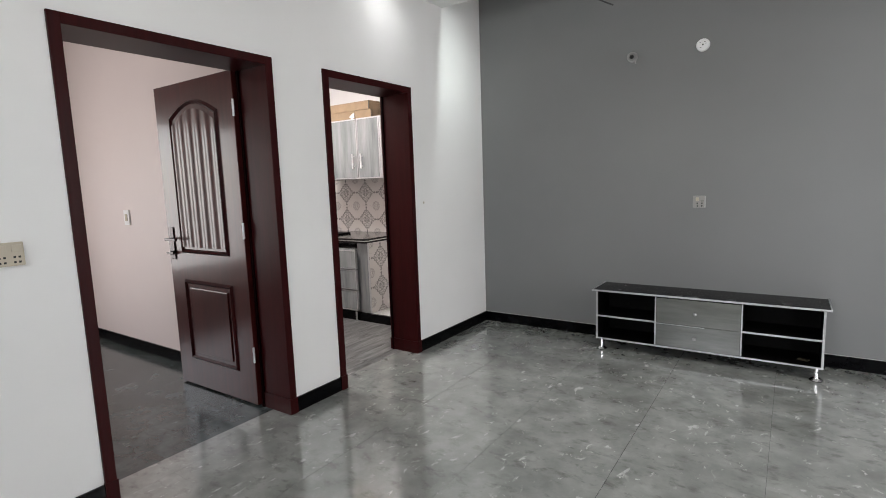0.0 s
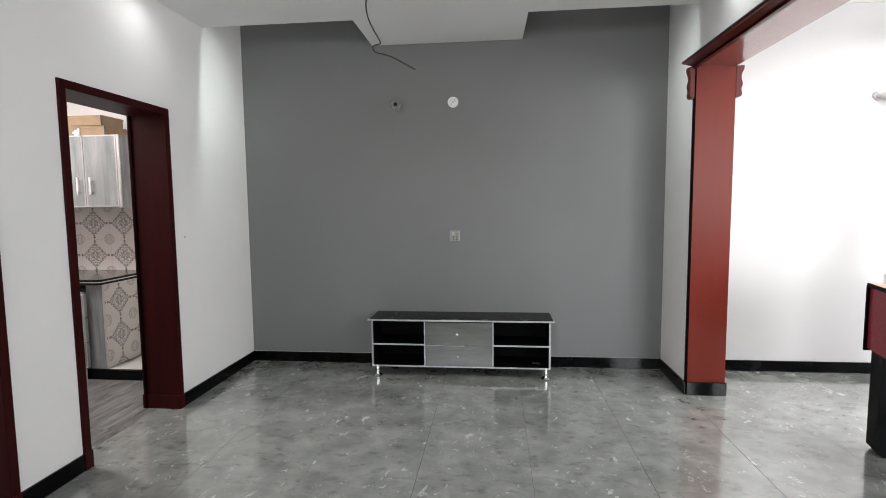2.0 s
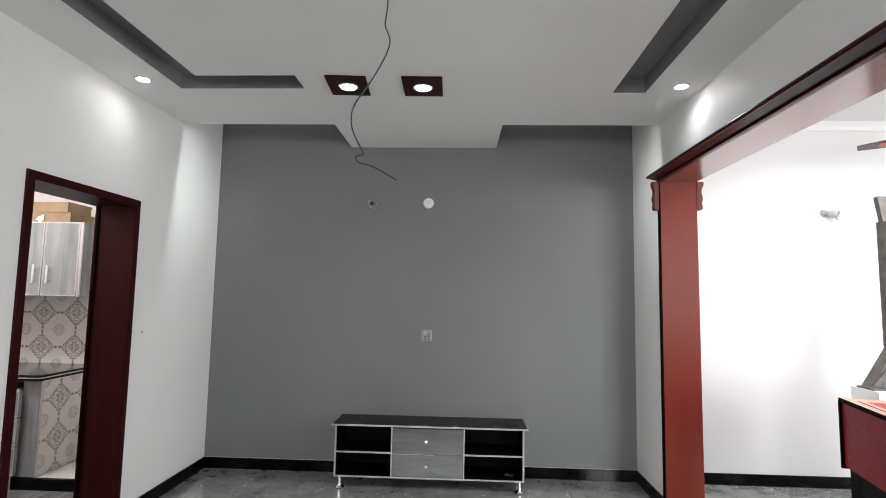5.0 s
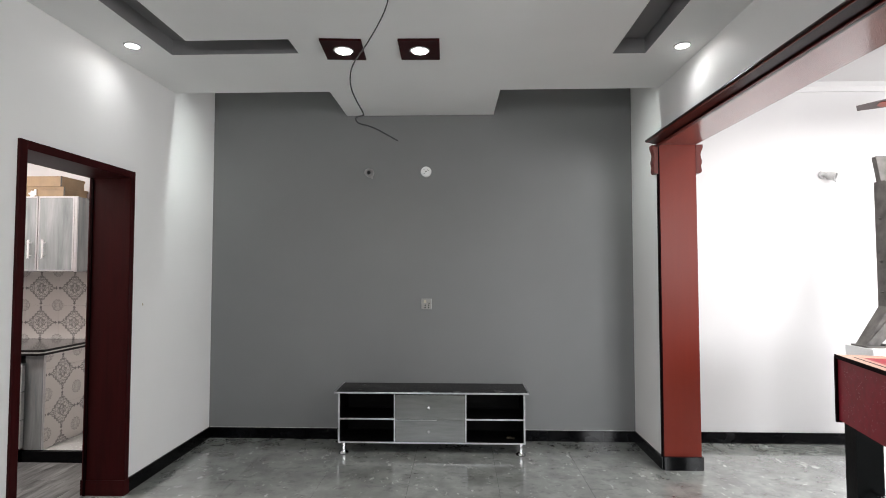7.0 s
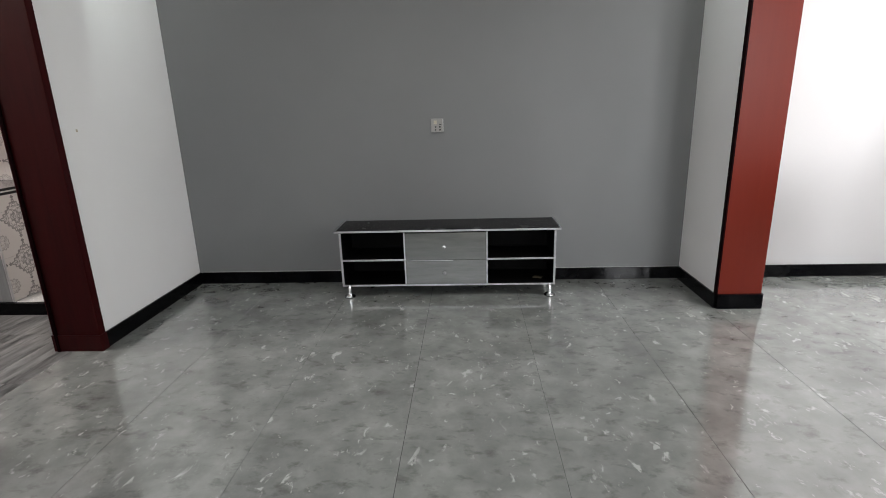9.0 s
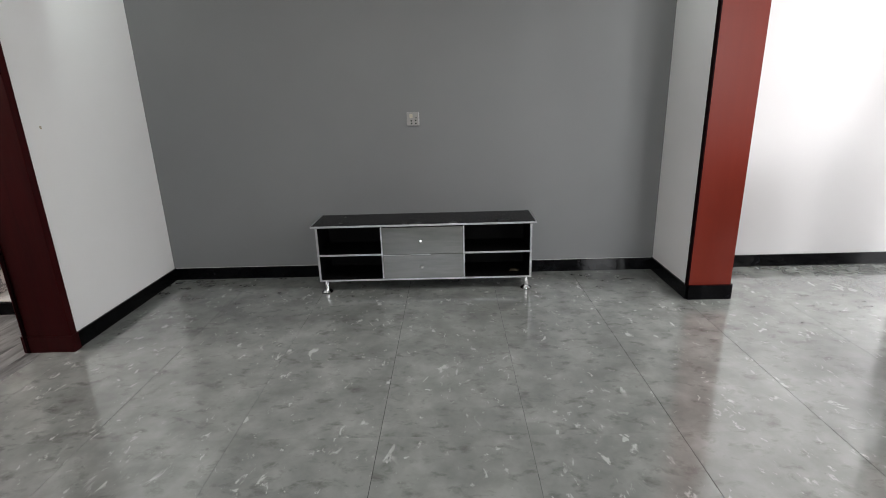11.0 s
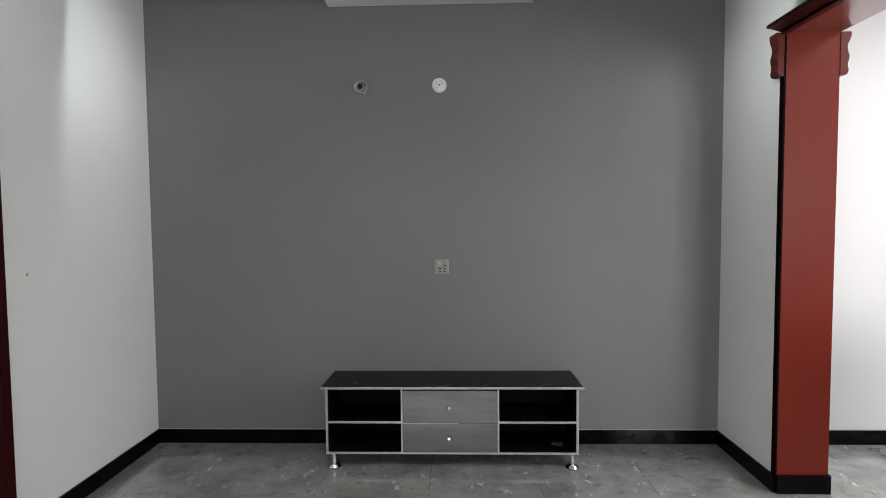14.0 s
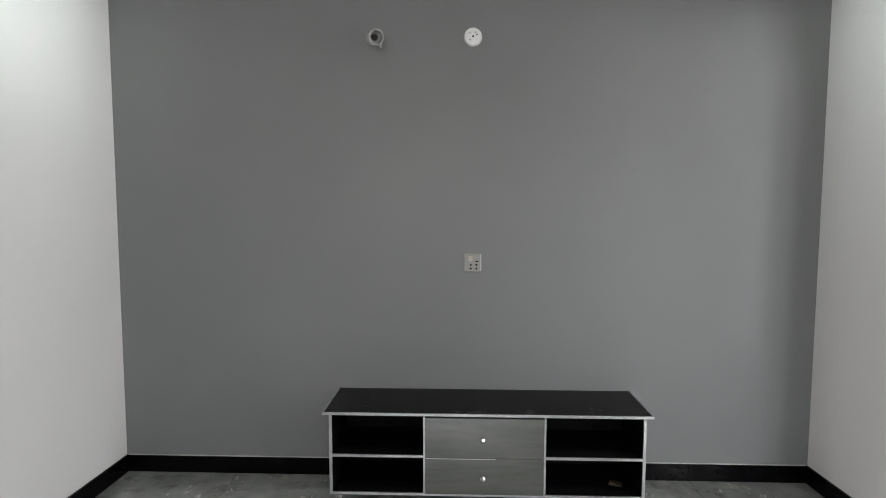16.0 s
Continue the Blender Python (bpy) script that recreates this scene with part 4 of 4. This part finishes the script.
    tile = part("wall_tile", boxes((-2.81 + 0.001, -2.66, YB - 0.014, YB - 0.006, 0.8696, 1.4774)), M_DAMASK, s)
    o = thing("gas_hob", (-4.2, 3.95, 0.868), "black gas hob on the granite worktop", "hob")
    part("plate", boxes((-4.5, -3.95, 3.75, 4.15, 0.868, 0.885), bevel=0.004), M_BLACK, o)
    part("pan_support", boxes((-4.4, -4.05, 3.94, 3.952, 0.895, 0.91), (-4.23, -4.218, 3.8, 4.1, 0.895, 0.91), (-4.23, -4.218, 3.94, 3.952, 0.885, 0.9)), M_BLACK, o)
    # unseen overhead source added to light the kitchen
    lamp("kitchen_light", "AREA", pose(-3.9, 2.9, 3.05), 36, (1, 0.95, 0.93), shape="RECTANGLE", size=1.2, size_y=0.4)


kitchen()
lamp("daylight_bedroom", "AREA", look((-5.88, 0.25, 1.33), (-4, 0.35, 1.2)), 20, (1, 0.97, 0.96), shape="RECTANGLE", size=1.4, size_y=1.7)
# soft warm fill added to lift the bedroom wall, without a fitting
lamp("bedroom_light", "AREA", pose(-4.2, 0.3, 3.05), 5.5, (1, 0.90, 0.86), shape="RECTANGLE", size=1.2, size_y=1.2)

# ---- side hall: table, stand, box, post and fan ----


def red_table():
    x0, x1, y0, y1, z = 2.135, 2.80, 2.30, 3.02, 0.985
    t = thing("red_table", (x0, y1, 0), "tall table with dark red speckled panels and thick black legs", "table")
    part("side_panel", boxes((x0 + 0.012, x0 + 0.030, y0, y1 - 0.014, 0.60, z - 0.02)), M_REDPANEL, t, "dark red speckled panel")
    part("end_panel", boxes((x0 + 0.03, x1 - 0.018, y1 - 0.03, y1 - 0.012, 0.60, z - 0.02)), M_EDGEWOOD, t, "near-black end panel")
    part("corner_trim", boxes((x0 - 0.002, x0 + 0.03, y1 - 0.014, y1 + 0.004, 0.585, z - 0.012), bevel=0.003), M_EDGEWOOD, t)
    part("side_panel", boxes((x1 - 0.018, x1, y0, y1 - 0.03, 0.60, z - 0.02)), M_REDPANEL, t)
    part("top_rim", boxes((x0 + 0.004, x0 + 0.10, y0, y1 - 0.10, z - 0.02, z), (x0 + 0.004, x1, y1 - 0.10, y1, z - 0.02, z), bevel=0.003), M_TANEDGE, t, "tan wooden rim")
    part("rim_line", boxes((x0 + 0.055, x0 + 0.062, y0, y1 - 0.10, z, z + 0.002)), M_HOLE, t)
    part("rim_edge", boxes((x0, x0 + 0.004, y0, y1, z - 0.022, z + 0.002)), M_EDGEWOOD, t)
    part("top_panel", boxes((x0 + 0.10, x1, y0, y1 - 0.10, z - 0.02, z - 0.002)), M_REDPANEL, t)
    rnd = random.Random(4)
    bm = bmesh.new()
    for k in range(150):
        y, zz = rnd.uniform(y0 + 0.02, y1 - 0.05), rnd.uniform(0.62, z - 0.05)
        r = rnd.uniform(0.0015, 0.003)
        box(bm, x0 + 0.0105, x0 + 0.012, y - r, y + r, zz - r, zz + r)
    part("specks", bm, M_PANELDOT, t, kind="stuff")
    for lx in (x0 + 0.03, x1 - 0.17):
        for ly in (y0 + 0.02, y1 - 0.16):
            bm = prism(bmesh.new(), [(lx, 0.03), (lx + 0.03, 0.0), (lx + 0.11, 0.0), (lx + 0.13, 0.03), (lx + 0.13, 0.66), (lx, 0.66)], "y", ly, ly + 0.13)
            part("leg", bm, M_LEG, t, "thick black leg")
    part("stretcher", tube_mesh((x0 + 0.1, y1 - 0.1, 0.26), (x0 + 0.1, y0 + 0.08, 0.26), 0.012), M_CHROME, t, "metal stretcher bar")
    t.rotation_euler = (0, 0, radians(-13.4))


def tube_mesh(a, b, r, seg=16):
    a, b = Vector(a), Vector(b)
    m = (b - a).to_track_quat("Z", "Y").to_matrix().to_4x4()
    return cyl(bmesh.new(), a, r, r, (b - a).length, m, seg)


red_table()


def stand():
    """A rough metal trestle: an upright with a bent arm, a slanting strut and foot plates."""
    y, z = 3.63, 0.942
    s = thing("metal_stand", (2.9, y, z), "weathered grey metal trestle stand on an added white support in the hall", "stand")
    part("upright", prism(bmesh.new(), [(2.925, 1.22), (3.12, 1.22), (3.12, 2.135), (2.922, 2.13)], "y", y - 0.05, y + 0.05), M_GALV, s)
    part("upright_flange", boxes((2.921, 2.99, y - 0.064, y - 0.05, 1.24, 2.12)), M_GALV, s)
    part("upright_rib", boxes((2.99, 3.0, y - 0.068, y - 0.05, 1.2, 2.12)), M_GALV, s)
    part("arm", prism(bmesh.new(), [(2.918, 2.126), (2.992, 2.15), (2.97, 2.30), (2.962, 2.309), (2.896, 2.311), (2.889, 2.30)], "y", y - 0.02, y + 0.02), M_GALV, s)
    part("strut", prism(bmesh.new(), [(2.75, z + 0.012), (2.85, z + 0.012), (2.99, 1.10), (3.12, 1.24), (3.12, 1.33), (2.98, 1.33), (2.925, 1.23)], "y", y - 0.045, y + 0.045), M_GALV, s)
    part("strut_web", prism(bmesh.new(), [(2.76, z + 0.03), (2.80, z + 0.02), (3.04, 1.22), (3.02, 1.26)], "y", y - 0.055, y - 0.045), M_GALV, s)
    part("foot_plate", boxes((2.745, 2.87, y - 0.08, y + 0.08, z, z + 0.012)), M_GALV, s)
    part("leg", boxes((3.0, 3.09, y - 0.04, y + 0.04, z + 0.012, z + 0.3)), M_GALV, s)
    part("foot_plate", boxes((2.93, 3.16, y - 0.08, y + 0.08, z, z + 0.012)), M_GALV, s)
    for zz in (1.33, 1.55, 1.86):
        part("bolt", tube_mesh((2.905, y, zz), (2.93, y, zz), 0.007, 10), M_GALV, s)


# assumed support, added so that the stand rests on something; white against the wall
tagged(part("white_box", boxes((2.74, 3.18, 3.5, 3.76, 0, 0.941), bevel=0.005), M_PORCELAIN), "plain white support added under the metal stand", "box")
stand()
post = tagged(part("wooden_post", boxes((1.855, 1.95, 2.12, 2.16, 0, 2.475), bevel=0.004), M_EDGEWOOD), "dark mahogany post in the side hall", "post")


def ceiling_fan():
    x, y, z = 3.47, 3.40, 2.735
    f = thing("ceiling_fan", (x, y, ZS), "dark brown three-bladed ceiling fan at rest in the side hall", "ceiling fan")
    part("rod", cyl(bmesh.new(), (x, y, z + 0.05), 0.012, 0.012, 3.12 - z - 0.05, None, 16), M_FAN, f)
    part("canopy", cyl(bmesh.new(), (x, y, 3.05), 0.05, 0.07, 0.07, None, 24), M_FAN, f)
    part("motor", cyl(bmesh.new(), (x, y, z - 0.05), 0.09, 0.11, 0.11, None, 32), M_FAN, f, smooth=True)
    for k in range(3):
        a = 140 + 120 * k
        m = Matrix.Translation((x, y, z)) @ pose(0, 0, 0, 12, 0, a)
        bm = prism(bmesh.new(), [(0.12, -0.05), (0.5, -0.065), (0.69, -0.05), (0.69, 0.03), (0.5, 0.07), (0.12, 0.05)], "z", -0.003, 0.003)
        bmesh.ops.transform(bm, matrix=m, verts=bm.verts)
        b = part("blade", bm, M_FAN, f)
        bm = prism(bmesh.new(), [(0.14, -0.03), (0.55, -0.04), (0.57, 0.0), (0.55, 0.04), (0.14, 0.03)], "z", -0.008, -0.004)
        bmesh.ops.transform(bm, matrix=m, verts=bm.verts)
        part("blade_inlay", bm, M_FANRED, b, "red-brown inlay")


ceiling_fan()


# ---- unseen windows, assumed behind and beside the walker ----
def window(name, axis, c0, c1, z0, z1, at, bars):
    """A white framed window in an opening: frame and upright bars."""
    w = 0.05
    rows = [(c0, c1, z0, z0 + w), (c0, c1, z1 - w, z1), (c0, c0 + w, z0 + w, z1 - w), (c1 - w, c1, z0 + w, z1 - w)]
    rows += [(c0 + (c1 - c0) * k / bars - w / 2, c0 + (c1 - c0) * k / bars + w / 2, z0 + w, z1 - w) for k in range(1, bars)]
    bm = bmesh.new()
    for a, b, p, q in rows:
        box(bm, *((a, b, at, at + 0.06) if axis == "x" else (at, at + 0.06, a, b)), p, q)
    return structure(name, bm, M_PLASTIC, "white window frame")


# unseen window added to go with the fill from behind
window("window_south", "x", -1.9, 0.7, 1.7, 2.75, YS - 0.18, 3)
window("window_hall_south", "x", 2.5, 4.9, 0, 2.95, YS - 0.18, 3)
window("window_bedroom", "y", -0.5, 1.0, 0.45, 2.2, -6.05, 2)
window("window_hall_east", "y", 1.6, 3.6, 0.2, 2.7, XE + 0.12, 2)


# ---- floors, tile by tile ----
structure("floor_bed", boxes((XL - 0.2, XE + 0.2, YS - 0.25, YB + 0.2, -0.15, -0.006), (-6.1, XL - 0.2, -1.8, YB + 0.2, -0.15, -0.006)), M_BED_MORTAR, "tile joints and bed")


def lay(name, material, x0, x1, y0, y1, w, h, ox, oy, label, along=True):
    """Tiles w x h on a grid through (ox, oy), cut to the rectangle; equal sizes share a mesh."""
    floor = structure(name, boxes((x0, x1, y0, y1, -0.0059, -0.004)), M_BED_MORTAR, label)
    cache = {}
    gap, cross = 0.001, 0.0001
    i0, i1 = math.floor((x0 - ox) / w), math.ceil((x1 - ox) / w)
    j0, j1 = math.floor((y0 - oy) / h), math.ceil((y1 - oy) / h)
    for i in range(i0, i1):
        for j in range(j0, j1):
            a, b = max(x0, ox + i * w), min(x1, ox + (i + 1) * w)
            c, d = max(y0, oy + j * h), min(y1, oy + (j + 1) * h)
            if b - a < 0.01 or d - c < 0.01:
                continue
            key = (round(b - a, 3), round(d - c, 3))
            if key not in cache:
                bm = boxes((gap, key[0] - gap, cross, key[1] - cross, -0.004, 0.0))
                me = bpy.data.meshes.new("floor_tile")
                bm.to_mesh(me)
                bm.free()
                me.materials.append(material)
                cache[key] = me
            t = new("floor_tile", cache[key])
            t.parent = floor
            t.location = (a, c, 0)
    return floor


lay("floor", M_FLOOR, XL - 0.16, XE, YS - 0.2, YB, 0.6215, 1.243, -0.467, 2.40, "polished grey marble-look floor tiles")
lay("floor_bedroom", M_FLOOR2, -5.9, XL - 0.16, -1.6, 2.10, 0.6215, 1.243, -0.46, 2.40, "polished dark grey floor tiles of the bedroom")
lay("floor_kitchen", M_PLANK, -5.0, XL - 0.16, 2.25, YB, 0.15, 0.60, -5.0, 2.25, "grey wood-look plank tiles of the kitchen")
